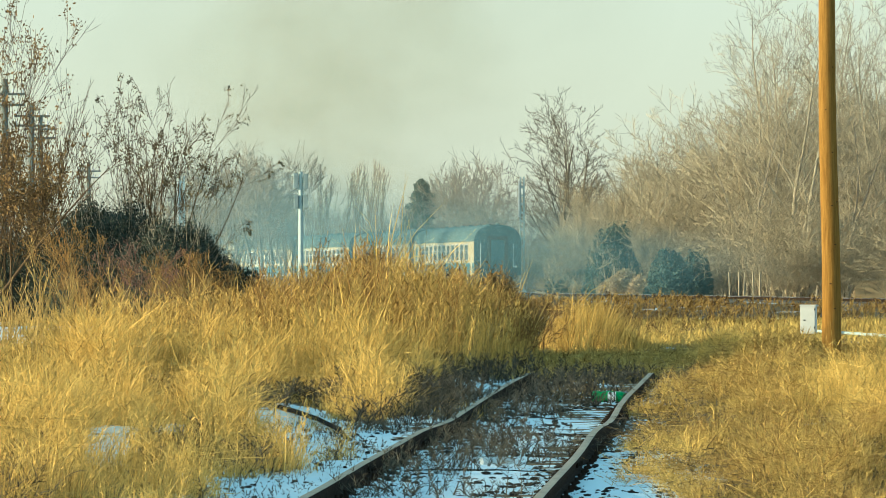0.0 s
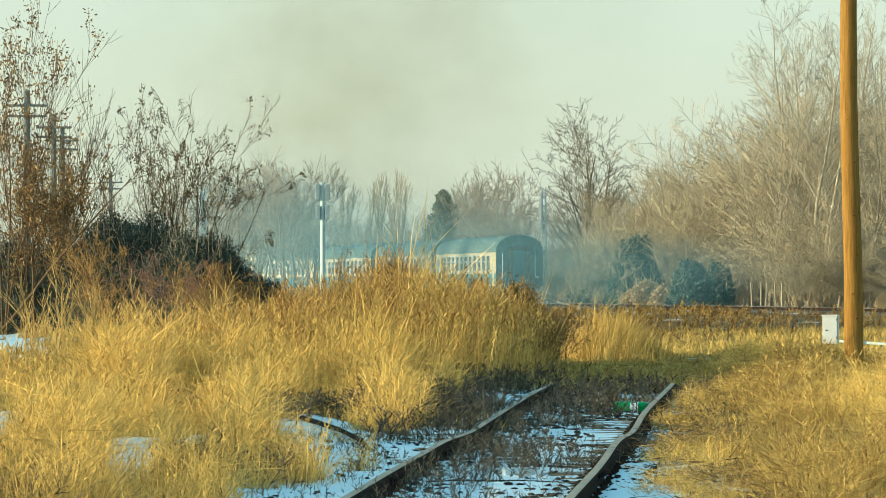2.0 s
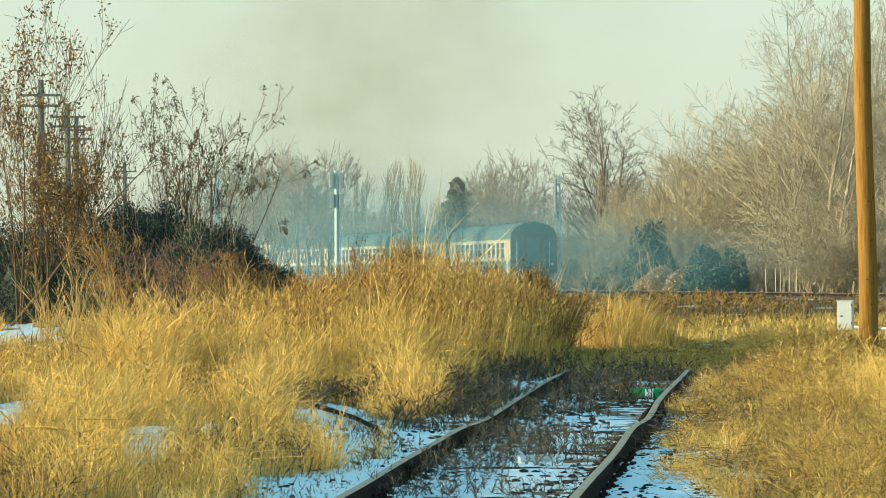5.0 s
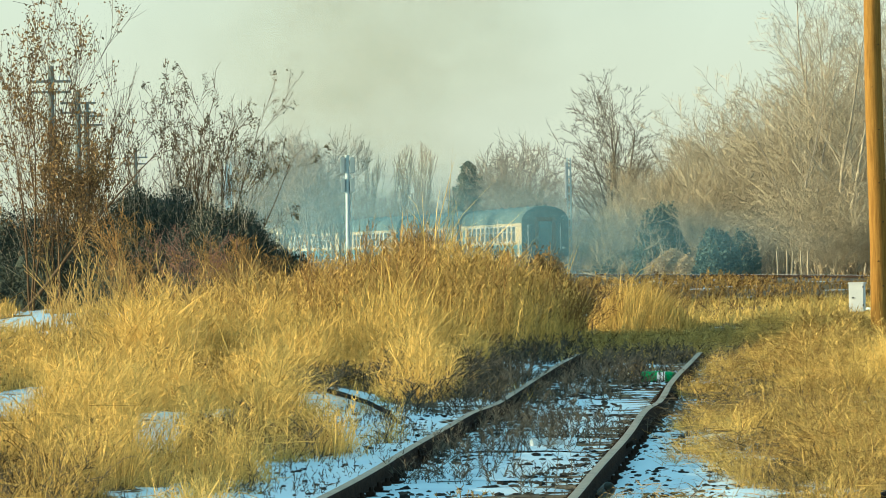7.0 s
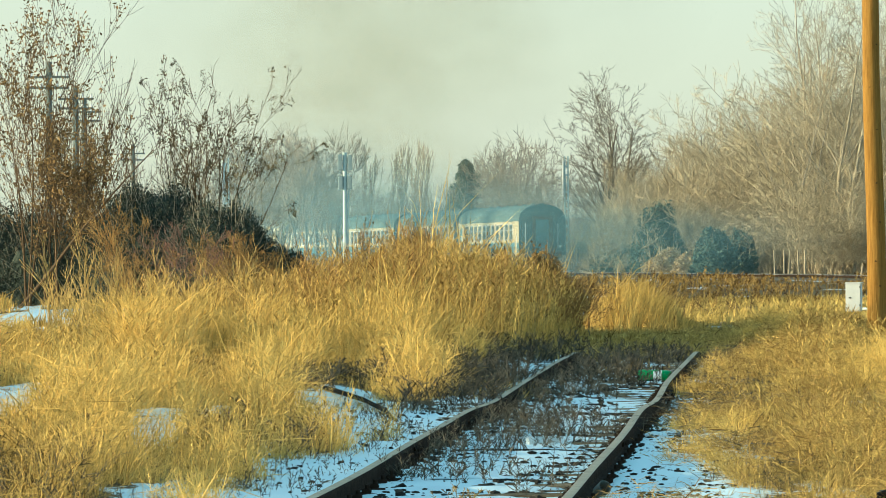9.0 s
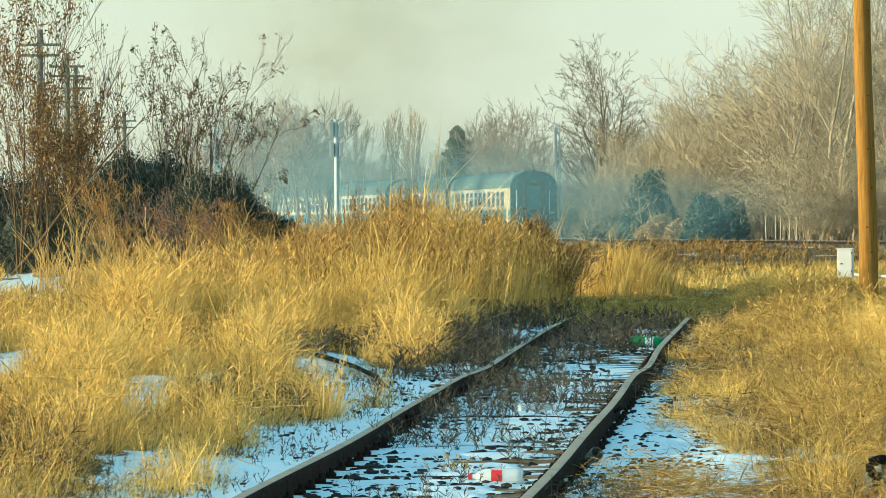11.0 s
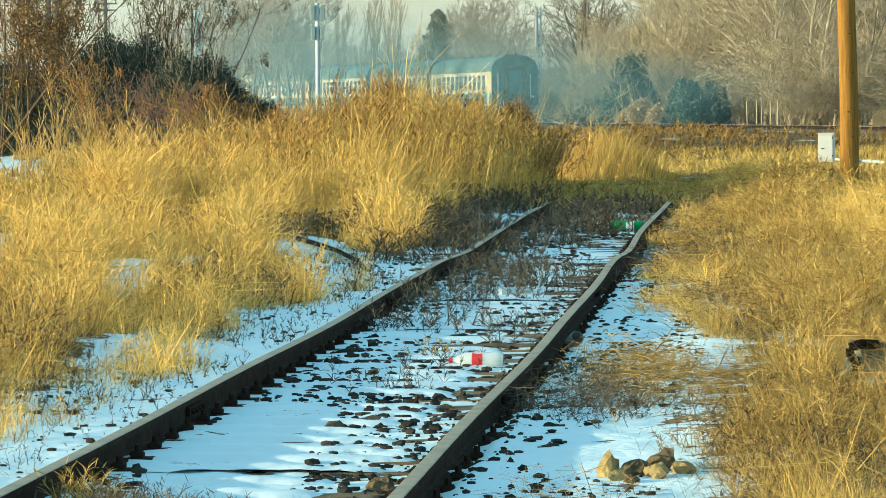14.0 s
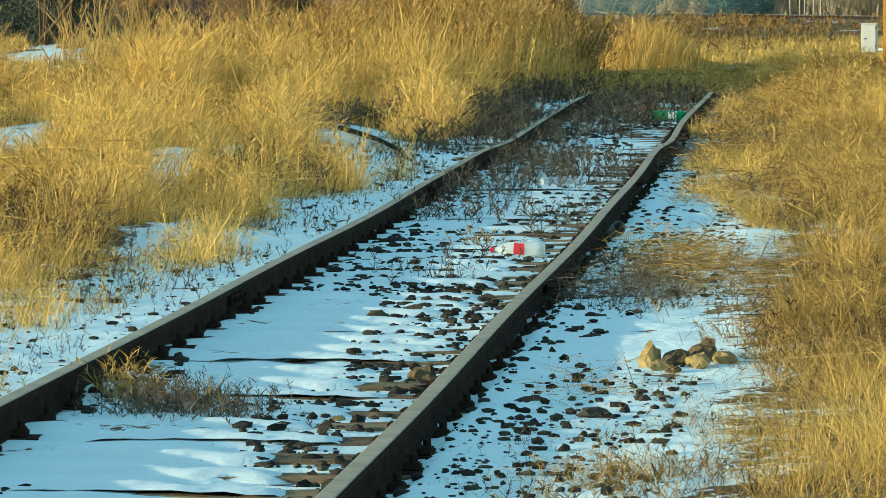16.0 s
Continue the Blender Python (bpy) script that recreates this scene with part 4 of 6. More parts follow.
def trunk_mesh(segs, mat, sides=7):
    """One unbroken tapered stem through the ends of a limb's pieces."""
    pts = [segs[0][0]] + [q[1] for q in segs]
    rad = [segs[0][2]] + [q[3] for q in segs]
    V = []
    for k, p in enumerate(pts):
        d = (pts[min(k + 1, len(pts) - 1)] - pts[max(k - 1, 0)]).normalized()
        u = d.cross(Vector((0, 1, 0))).normalized()
        w = d.cross(u)
        V += [(p + (u * math.cos(6.2832 * j / sides) + w * math.sin(6.2832 * j / sides)) * rad[k])[:] for j in range(sides)]
    i = np.arange(len(V)).reshape(-1, sides)
    j = np.roll(i, -1, 1)
    return mesh_from("trunk", V, np.stack([i[:-1], j[:-1], j[1:], i[1:]], -1).reshape(-1, 4), mat, smooth=True)


def tree(name, m, label, trunk_mat, twig_mat, category="tree", group="", leaf=None, **kw):
    segs, tips = grow(**kw)
    ob = thing(name, m, label, category, group)
    for k in range(0, len(segs[0]), 7):
        child("trunk", trunk_mesh(segs[0][k:k + 7], trunk_mat), ob)
    child("crown", limb_mesh("crown", [q for l in segs[1:] for q in l], twig_mat, 3), ob)
    if leaf:
        per, spread, size, mat, droop, share = leaf
        rng = random.Random(kw["seed"] + 1)
        child("foliage", leaf_mesh("foliage", [t for t in tips if rng.random() < share], per, spread, size, mat, kw["seed"], droop), ob)["kind"] = "stuff"
    return ob


def on_ground(x, y, turn=0.0, size=1.0, tall=None):
    return pose(x, y, float(ground_z(x, y)) - 0.05, 0, 0, turn) @ Matrix.Diagonal((size, size, tall or size, 1))


# the round bare tree behind the train
tree("bare_tree", on_ground(8.2, 332, 10, 1.03, 0.98), "round-crowned bare tree in winter behind the railway", ROUND_BARK, ROUND_BARK,
     seed=15, height=12.0, trunk_r=0.17, levels=5, kids=(15, 7, 4, 3), spread=46, up=0.15, first=0.14, thin=0.0115, trunks=3, splay=9, wob=0.05, ratio=0.46)

# the thicket of bare trees behind the main line: a few kinds, then copies
kinds = [
    tree("thicket_tree", on_ground(18.6, 272, 0), "bare brown tree in a dense thicket", FAR_BARK, THICKET_TWIG, group="thicket trees",
         seed=21, height=8.5, trunk_r=0.07, levels=4, kids=(12, 7, 5), spread=48, up=0.12, first=0.10, thin=0.0085, trunks=3, splay=14, wob=0.085, ratio=0.48),
    tree("thicket_tree", on_ground(20.5, 266, 0), "bare grey-brown tree in a dense thicket", FAR_BARK, BROWN_BARK, group="thicket trees",
         seed=22, height=10.5, trunk_r=0.085, levels=4, kids=(14, 7, 5), spread=46, up=0.13, first=0.12, thin=0.0085, trunks=2, splay=9, wob=0.08, ratio=0.44),
    tree("pale_tree", on_ground(18.4, 258, 0), "tall bare tree with pale bark above the thicket", BARK, BARK, group="pale trees",
         seed=23, height=16.5, trunk_r=0.12, levels=4, kids=(18, 8, 5), spread=42, up=0.17, first=0.2, thin=0.009, trunks=2, splay=6, wob=0.07, ratio=0.36),
    tree("shrub", on_ground(19.2, 262, 0), "low bare tangled shrub at the foot of the thicket", BROWN_BARK, THICKET_TWIG, category="shrub", group="thicket shrubs",
         seed=24, height=4.6, trunk_r=0.035, levels=4, kids=(9, 6, 5), spread=44, up=0.12, first=0.05, thin=0.0085, trunks=6, splay=26, wob=0.11),
]
rng = random.Random(77)


def skyline(u):
    """Height of the thicket's outline for a direction, in metres at 270 m."""
    return float(np.interp(u, [0.028, 0.04, 0.047, 0.056, 0.062, 0.075, 0.10], [4.8, 8.8, 9.7, 10.4, 12.0, 13.4, 13.4]))


for k in range(40):
    u = 0.031 + 0.072 * (k + rng.random()) / 40
    dist = rng.uniform(252, 320)
    if 0.031 < u < 0.062:
        dist = rng.uniform(286, 325)
    h = skyline(u) * rng.uniform(0.62, 1.0) * dist / 270
    src, base = rng.choice([(kinds[0], 8.5), (kinds[1], 10.5), (kinds[1], 10.5), (kinds[2], 16.5)]) if u > 0.067 else rng.choice([(kinds[0], 8.5), (kinds[1], 10.5)])
    s = h / base
    copy_thing(src, on_ground(u * dist, dist, rng.uniform(0, 360), s * rng.uniform(0.9, 1.15), s))
for k in range(7):
    u = 0.061 + 0.042 * (k + 0.6 * rng.random()) / 7
    dist = rng.uniform(258, 300)
    s = min(17.0, 13.6 + 230 * (u - 0.06)) * rng.uniform(0.88, 1.04) / 15.5 * dist / 275
    copy_thing(kinds[2], on_ground(u * dist, dist, rng.uniform(0, 360), s * 0.9, s))
for k in range(70):
    u = 0.012 + 0.092 * (k + rng.random()) / 70
    dist = rng.uniform(max(244.0, 11.0 / u if u < 0.04 else 244), 300)
    if 0.031 < u < 0.063:
        dist = max(dist, 284)
    s = rng.uniform(0.6, 1.25)
    copy_thing(kinds[3], on_ground(u * dist, dist, rng.uniform(0, 360), s * 1.25, s))

# bare trees further left and far off
far_kind = tree("far_tree", on_ground(-10.5, 330, 0), "bare grey tree in the hazy distance", FAR_BARK, FAR_BARK, group="far trees",
                seed=31, height=8.5, trunk_r=0.12, levels=4, kids=(11, 7, 6, 4), spread=42, up=0.14, first=0.15, thin=0.014, trunks=2, splay=14, wob=0.08)
for px, top, dist in [(345, 285, 320), (385, 285, 330), (425, 272, 315), (455, 280, 300), (480, 285, 310), (500, 320, 330), (415, 300, 350), (360, 320, 300),
                      (525, 350, 380), (300, 300, 340), (250, 290, 350), (820, 290, 390), (850, 300, 380), (875, 310, 370), (800, 320, 420), (775, 330, 420), (760, 335, 430),
                      (840, 340, 360), (890, 345, 350), (940, 350, 360), (1000, 340, 350), (1040, 320, 345), (700, 365, 480), (660, 375, 480), (625, 380, 470), (580, 372, 450),
                      (545, 365, 440), (1075, 310, 335)]:
    u = (px - 784) / 8532
    h = (494 - top) / 8532 * dist + 0.6
    s = h / 8.8
    copy_thing(far_kind, on_ground(u * dist, dist, rng.uniform(0, 360), s * rng.uniform(0.8, 1.1), s))
poplar = tree("poplar", on_ground(-9, 560, 0), "slim bare poplar in the far distance", FAR_BARK, FAR_BARK, group="poplars",
              seed=33, height=13, trunk_r=0.16, levels=3, kids=(34, 7, 5), spread=16, up=0.55, first=0.1, thin=0.03, ratio=0.3)
for px, top in [(565, 330), (578, 322), (590, 345), (602, 330), (622, 318), (632, 312), (641, 308), (650, 316), (660, 320), (670, 345)]:
    dist = rng.uniform(540, 600)
    s = ((494 - top) / 8532 * dist + 1.0) / 12.0
    copy_thing(poplar, on_ground((px - 784) / 8532 * dist, dist, rng.uniform(0, 360), s * 0.9, s))

# far wood that closes the horizon
g = np.random.default_rng(70)
n = 26000
ang = g.uniform(-0.17, 0.17, n)
dist = g.uniform(430, 760, n)
hgt = (6.0 + 2.5 * fbm(ang * 60, dist * 0 + 1, 1.0, 71)) * g.uniform(0.35, 1.0, n) * dist / 520
b = np.stack([ang * dist, dist, np.full(n, 0.4)], -1)
t = b + np.stack([g.normal(0, 0.9, n), g.normal(0, 0.9, n), hgt], -1)
wood = new("far_wood", mesh_from("far_wood", *tubes(b, t, np.full(n, 0.11), np.full(n, 0.03), 3), FAR_BARK))
tagged(wood, "hazy grey-brown leafless wood along the horizon", "wood", kind="stuff")
g = np.random.default_rng(72)
n, per = 3000, 9
ang = g.uniform(0.022, 0.112, n)
dist = g.uniform(266, 345, n)
sk = np.interp(ang, [0.022, 0.028, 0.04, 0.047, 0.056, 0.062, 0.075, 0.10], [3.0, 5.0, 6.8, 7.8, 8.8, 10.0, 11.5, 11.5])
z0 = 0.4 + sk * g.random(n) ** 1.2 * 0.85 * dist / 290
root = np.repeat(np.stack([ang * dist, dist, z0], -1), per, 0)
lead = np.repeat(np.stack([g.normal(0, 0.55, n), g.normal(0, 0.5, n), np.abs(g.normal(0.6, 0.35, n))], -1), per, 0)
n *= per
b = root + lead * g.uniform(0, 0.9, (n, 1))
dirn = lead + np.stack([g.normal(0, 0.42, n), g.normal(0, 0.42, n), g.normal(0.35, 0.3, n)], -1)
mid = b + dirn * g.uniform(0.2, 0.55, (n, 1))
t = mid + (dirn + g.normal(0, 0.4, (n, 3)) + np.array([0, 0, 0.25])) * g.uniform(0.2, 0.45, (n, 1))
v1, f1 = tubes(b, mid, np.full(n, 0.015), np.full(n, 0.011), 3)
v2, f2 = tubes(mid, t, np.full(n, 0.011), np.full(n, 0.006), 3)
brush = new("thicket_brush", mesh_from("thicket_brush", np.concatenate([v1, v2]), [f1, f2 + len(v1)], THICKET_TWIG))
tagged(brush, "dense brown tangle of fine twigs inside the thicket", "thicket", kind="stuff")

# ---------------------------------------------------------------- bushes


def lumpy_core(name, size, mat, seed, parent, amount=0.25):
    bm = bmesh.new()
    bmesh.ops.create_icosphere(bm, subdivisions=4, radius=1.0)
    for v in bm.verts:
        k = 1 + amount * noise.noise(v.co * 2.2 + Vector((seed, seed, 0))) + 0.12 * noise.noise(v.co * 6 + Vector((0, seed, 0)))
        v.co = Vector((v.co.x * size[0], v.co.y * size[1], max(v.co.z, -0.05) * size[2])) * k
    return part(name, bm, mat, parent)


def leafy_mound(name, x, y, size, label, leaf_mat, count, leaf, seed, category="bush", twig=None):
    """A mound of small leaves over a tangled core, with loose shoots standing out of it."""
    ob = thing(name, on_ground(x, y), label, category)
    lumpy_core("core", [0.9 * q for q in size], leaf_mat, seed, ob)
    g = np.random.default_rng(seed)
    v = g.standard_normal((count, 3))
    v[:, 2] = np.abs(v[:, 2])
    v /= np.linalg.norm(v, axis=1, keepdims=True)
    k = 1 + 0.26 * fbm(v[:, 0] * 3 + seed, v[:, 2] * 3 + v[:, 1] * 2, 1.0, seed) + 0.06 * g.standard_normal(count)
    C = v * k[:, None] * np.array(size)
    child("foliage", leaf_mesh("foliage", C, 1, 0.03, leaf, leaf_mat, seed), ob)["kind"] = "stuff"
    n = count // 40
    j = g.integers(0, count, n)
    b = C[j] * 0.85
    t = C[j] + g.standard_normal((n, 3)) * 0.12 * size[2] + np.array([0, 0, 0.22 * size[2]]) * g.random((n, 1))
    child("shoot_tangle", mesh_from("shoot_tangle", *tubes(b, t, np.full(n, leaf * 0.12), np.full(n, leaf * 0.06), 3), twig or BROWN_BARK), ob)["kind"] = "stuff"
    return ob


def at_px(px, dist):
    return (px - 784) / 8532 * dist


leafy_mound("bramble_mound", at_px(190, 125), 125, (1.75, 1.6, 2.95), "dark overgrown bramble mound with bare shoots", BRAMBLE, 30000, 0.042, 3)
leafy_mound("bramble_mound", at_px(318, 122), 122, (1.55, 1.4, 2.38), "dark overgrown bramble mound behind dry weeds", BRAMBLE, 26000, 0.042, 4)
leafy_mound("bramble_mound", at_px(-40, 131), 131, (1.9, 1.4, 2.5), "dark bramble mound between leafy shrubs", BRAMBLE, 20000, 0.042, 8)
leafy_mound("bramble_mound", at_px(60, 130), 130, (2.1, 1.4, 2.4), "dark low bramble mound under leafy shrubs", BRAMBLE, 22000, 0.042, 6)
leafy_mound("bramble_mound", at_px(405, 124), 124, (0.95, 0.8, 1.55), "low dark end of a bramble thicket", BRAMBLE, 11000, 0.040, 7)
leafy_mound("bramble_mound", at_px(770, 78), 78, (0.75, 0.6, 1.30), "dark bramble clump among golden weeds", BRAMBLE, 7000, 0.028, 9)
leafy_mound("bramble_mound", at_px(880, 77), 77, (0.48, 0.5, 1.4), "brown withered clump of weeds with curled leaves", DEAD_LEAF, 3200, 0.030, 10)
leafy_mound("evergreen_bush", at_px(1082, 274), 274, (1.5, 1.3, 3.9), "dark ivy-covered evergreen bush at the thicket", IVY, 9000, 0.10, 12)
leafy_mound("evergreen_bush", at_px(1187, 252), 252, (1.15, 1.0, 2.2), "dark evergreen bush at the foot of the thicket", IVY, 6000, 0.10, 13)
leafy_mound("evergreen_bush", at_px(1232, 256), 256, (0.8, 0.8, 2.3), "dark upright evergreen bush at the thicket", IVY, 5000, 0.10, 14)
leafy_mound("evergreen_bush", at_px(1010, 285), 285, (1.4, 1.0, 1.5), "dark low evergreen bush behind the railway", IVY, 5000, 0.10, 15)
leafy_mound("dry_bush", at_px(1100, 268), 268, (1.1, 0.9, 1.35), "pale tan dry bush beside the railway", TAN_LEAF, 6000, 0.09, 16)
leafy_mound("dry_bush", at_px(1135, 266), 266, (0.7, 0.7, 1.1), "small pale tan dry bush beside the railway", TAN_LEAF, 4000, 0.09, 17)


def conifer(x, y, h, label):
    ob = thing("conifer", on_ground(x, y), label, "tree")
    part("trunk", tube_bm((0, 0, -0.1), (0, 0, h), h * 0.018, 0.03, 8), BROWN_BARK, ob)
    g = np.random.default_rng(18)
    n = 9000
    t = g.random(n) ** 0.7
    r = np.sqrt(1 - t) * h * 0.30 * (0.75 + 0.25 * np.sin(t * 60)) * np.sqrt(g.random(n)) + 0.1
    a = g.uniform(0, 6.28, n)
    r *= 0.8 + 0.3 * np.sin(a * 3 + t * 9)
    C = np.stack([r * np.cos(a), r * np.sin(a), h * (0.12 + 0.88 * t) - 0.15 * r], -1)
    child("needles", leaf_mesh("needles", C, 1, 0.08, 0.16, IVY, 19), ob)["kind"] = "stuff"


conifer(at_px(745, 420), 420, 9.6, "dark conifer standing among bare trees")
conifer(at_px(725, 440), 440, 7.0, "small dark conifer standing among bare trees")

# shrubs with withered leaves on the left
for k, (px, dist, h, share) in enumerate([(4, 128, 6.6, 0.42), (40, 131, 5.0, 0.45), (-34, 126, 7.2, 0.5), (66, 129, 3.7, 0.45), (25, 124, 4.0, 0.5)]):
    tree("leafy_shrub", on_ground(at_px(px, dist), dist, 40 * k), "tall shrub with brown withered leaves still hanging", SHRUB_BARK, SHRUB_BARK, "shrub",
         leaf=(6, 0.09, 0.058, DEAD_LEAF, 0.08, share), seed=41 + k, height=h, trunk_r=0.035, levels=4, kids=(7, 5, 4, 3), spread=30, up=0.28, first=0.15, thin=0.0055, trunks=3, splay=6, wob=0.05)
for k, (px, dist, h) in enumerate([(243, 126, 5.7), (268, 127, 6.1), (292, 126, 5.4)]):
    tree("seed_shrub", on_ground(at_px(px, dist), dist, 70 * k), "bare sapling with clusters of withered seed pods", SHRUB_BARK, SHRUB_BARK, "shrub",
         leaf=(9, 0.055, 0.045, GREY_LEAF, 0.16, 0.26), seed=51 + k, height=h, trunk_r=0.026, levels=4, kids=(6, 4, 3), spread=32, up=0.16, first=0.35, thin=0.006, trunks=4, splay=19, wob=0.05, ratio=0.42)
for k, (px, dist, h) in enumerate([(85, 138, 5.6), (45, 140, 6.0), (160, 145, 3.9)]):
    tree("bare_sapling", on_ground(at_px(px, dist), dist, 50 * k), "bare thin sapling behind the brambles", SHRUB_BARK, SHRUB_BARK, "sapling",
         seed=61 + k, height=h, trunk_r=0.03, levels=3, kids=(9, 6, 4), spread=22, up=0.45, first=0.3, thin=0.0065, trunks=3, splay=9)
tree("leaning_sapling", on_ground(-12.0, 123.0) @ pose(0, 0, 0, 0, 43), "dead dark sapling leaning over the brambles", SHRUB_BARK, SHRUB_BARK, "sapling",
     seed=66, height=6.7, trunk_r=0.055, levels=3, kids=(9, 4), spread=30, up=0.15, first=0.45, thin=0.007, wob=0.04, ratio=0.22)
for k, (px, dist, h) in enumerate([(120, 117, 2.3), (300, 115, 2.0), (355, 116, 1.9), (405, 117, 1.6), (165, 113, 1.5), (270, 112, 1.4)]):
    tree("twiggy_bush", on_ground(at_px(px, dist), dist, 50 * k), "tangle of brown bare twigs before the brambles", SHRUB_BARK, RUST_STALK, "bush", "twiggy bushes",
         seed=111 + k, height=h, trunk_r=0.010, levels=4, kids=(7, 5, 4), spread=40, up=0.1, first=0.25, thin=0.0042, trunks=5, splay=24)
tree("red_bush", on_ground(at_px(225, 114), 114), "tangle of reddish bare twigs before the brambles", RED_TWIG, RED_TWIG, "bush",
     seed=71, height=2.1, trunk_r=0.010, levels=4, kids=(7, 5, 4, 3), spread=40, up=0.1, first=0.3, thin=0.004, trunks=5, splay=22)

for k, (px, dist, h) in enumerate([(850, 67, 0.95), (890, 69, 1.0), (920, 70, 0.8)]):
    tree("withered_weed", on_ground(at_px(px, dist), dist, 60 * k), "branched brown weed with curled withered leaves", RUST_STALK, RUST_STALK, "weed", "withered weeds",
         leaf=(3, 0.03, 0.022, DEAD_LEAF, 0.03, 0.22), seed=101 + k, height=h, trunk_r=0.008, levels=4, kids=(6, 4, 3, 2), spread=34, up=0.25, first=0.2, thin=0.003, trunks=4, splay=16)

weed_kind = tree("withered_weed", on_ground(at_px(835, 75), 75, 20), "branched brown weed with curled withered leaves", RUST_STALK, RUST_STALK, "weed", "withered weeds",
                 leaf=(3, 0.03, 0.02, DEAD_LEAF, 0.03, 0.3), seed=105, height=1.0, trunk_r=0.008, levels=4, kids=(7, 4, 3), spread=34, up=0.2, first=0.15, thin=0.003, trunks=5, splay=18)
for k, (px, dist, s) in enumerate([(858, 75, 1.15), (885, 76, 1.1), (905, 75, 0.95), (930, 77, 0.95), (770, 74, 1.2)]):
    copy_thing(weed_kind, on_ground(at_px(px, dist), dist, 67 * k, s))

# single tall stalks that stand out of the weeds
stalk = tree("weed_stalk", on_ground(at_px(640, 70), 70), "tall branched dry weed stalk with withered leaves", RUST_STALK, RUST_STALK, "weed", "tall weed stalks",
             leaf=(3, 0.02, 0.014, DARK_STALK, 0.02, 0.5), seed=81, height=1.7, trunk_r=0.010, levels=3, kids=(9, 4, 3), spread=28, up=0.4, first=0.25, thin=0.0035)
pale_stalk = tree("weed_stalk", on_ground(at_px(75, 62), 62), "tall branched straw-coloured dry stalk", STALK, STALK, "weed", "tall weed stalks",
                  seed=82, height=1.25, trunk_r=0.011, levels=3, kids=(10, 4, 3), spread=26, up=0.35, first=0.2, thin=0.004)
rng = random.Random(91)
for k in range(78):
    px = rng.choice([rng.gauss(640, 70), rng.uniform(430, 900), rng.uniform(430, 900)])
    dist = rng.uniform(62, 74)
    s = rng.uniform(0.6, 1.08) * (1.0 if 540 < px < 740 else 0.82)
    copy_thing(stalk if rng.random() < 0.6 else pale_stalk, on_ground(at_px(px, dist), dist, rng.uniform(0, 360), s) @ pose(0, 0, 0, rng.uniform(-8, 8), rng.uniform(-8, 8)))
for k in range(30):
    px, dist = rng.uniform(-60, 420), rng.uniform(52, 74)
    copy_thing(pale_stalk, on_ground(at_px(px, dist), dist, rng.uniform(0, 360), rng.uniform(0.55, 1.0)) @ pose(0, 0, 0, rng.uniform(-14, 14), rng.uniform(-18, 6)))
for px, dist, s, tilt in [(30, 84, 1.3, -14), (62, 82, 1.45, -16), (118, 83, 1.2, 8), (165, 85, 1.4, -18), (330, 84, 1.2, 6)]:
    copy_thing(stalk if px % 2 else pale_stalk, on_ground(at_px(px, dist), dist, 37 * px, s) @ pose(0, 0, 0, 0, tilt))
dark_stalk = tree("bramble_shoot", on_ground(at_px(900, 80), 80), "bare dark arching bramble shoots", DARK_STALK, DARK_STALK, "shrub", "bramble shoots",
                  seed=83, height=1.15, trunk_r=0.010, levels=3, kids=(5, 4, 3), spread=40, up=0.0, first=0.2, thin=0.005, trunks=5, splay=30)
for px, dist in [(850, 79), (930, 80), (960, 82), (1100, 95), (1130, 96), (1180, 99), (1230, 102), (820, 78), (1000, 90)]:
    copy_thing(dark_stalk, on_ground(at_px(px, dist), dist, px, 0.9 if px < 980 else 0.6))

# ---------------------------------------------------------------- pole, box, masts


def timber_pole():
    x, y = 5.48, 68.0
    ob = thing("timber_pole", pose(x, y, float(ground_z(x, y)), 0, -0.75, 0), "honey-coloured round timber pole standing in dry grass", "pole")
    bm = bmesh.new()
    ns, nr = 20, 30
    rings = []
    rng = random.Random(3)
    for k in range(nr):
        z = -0.3 + 7.8 * k / (nr - 1)
        r = 0.137 - 0.004 * z
        ox, oy = 0.012 * math.sin(z * 1.3), 0.010 * math.sin(z * 0.9 + 1)
        rings.append([bm.verts.new((ox + (r + rng.uniform(-0.003, 0.003)) * math.cos(6.2832 * j / ns), oy + (r + rng.uniform(-0.003, 0.003)) * math.sin(6.2832 * j / ns), z)) for j in range(ns)])
    for a, b in zip(rings, rings[1:]):
        for j in range(ns):
            bm.faces.new((a[j], a[(j + 1) % ns], b[(j + 1) % ns], b[j])).smooth = True
    bm.faces.new(rings[-1])
    part("shaft", bm, POLE_WOOD, ob)
    for z, a in [(1.15, -95), (1.7, -60), (2.25, -80), (2.3, -40), (3.0, -70), (3.6, -110), (0.8, -70), (4.2, -60)]:
        r = 0.137 - 0.004 * z
        bm = bmesh.new()
        bmesh.ops.create_icosphere(bm, subdivisions=1, radius=0.018, matrix=Matrix.Diagonal((1, 1, 0.6, 1)))
        k = part("knot", bm, KNOT, ob, "dark wood knot")
        k.location = (r * math.cos(radians(a)), r * math.sin(radians(a)), z)


timber_pole()


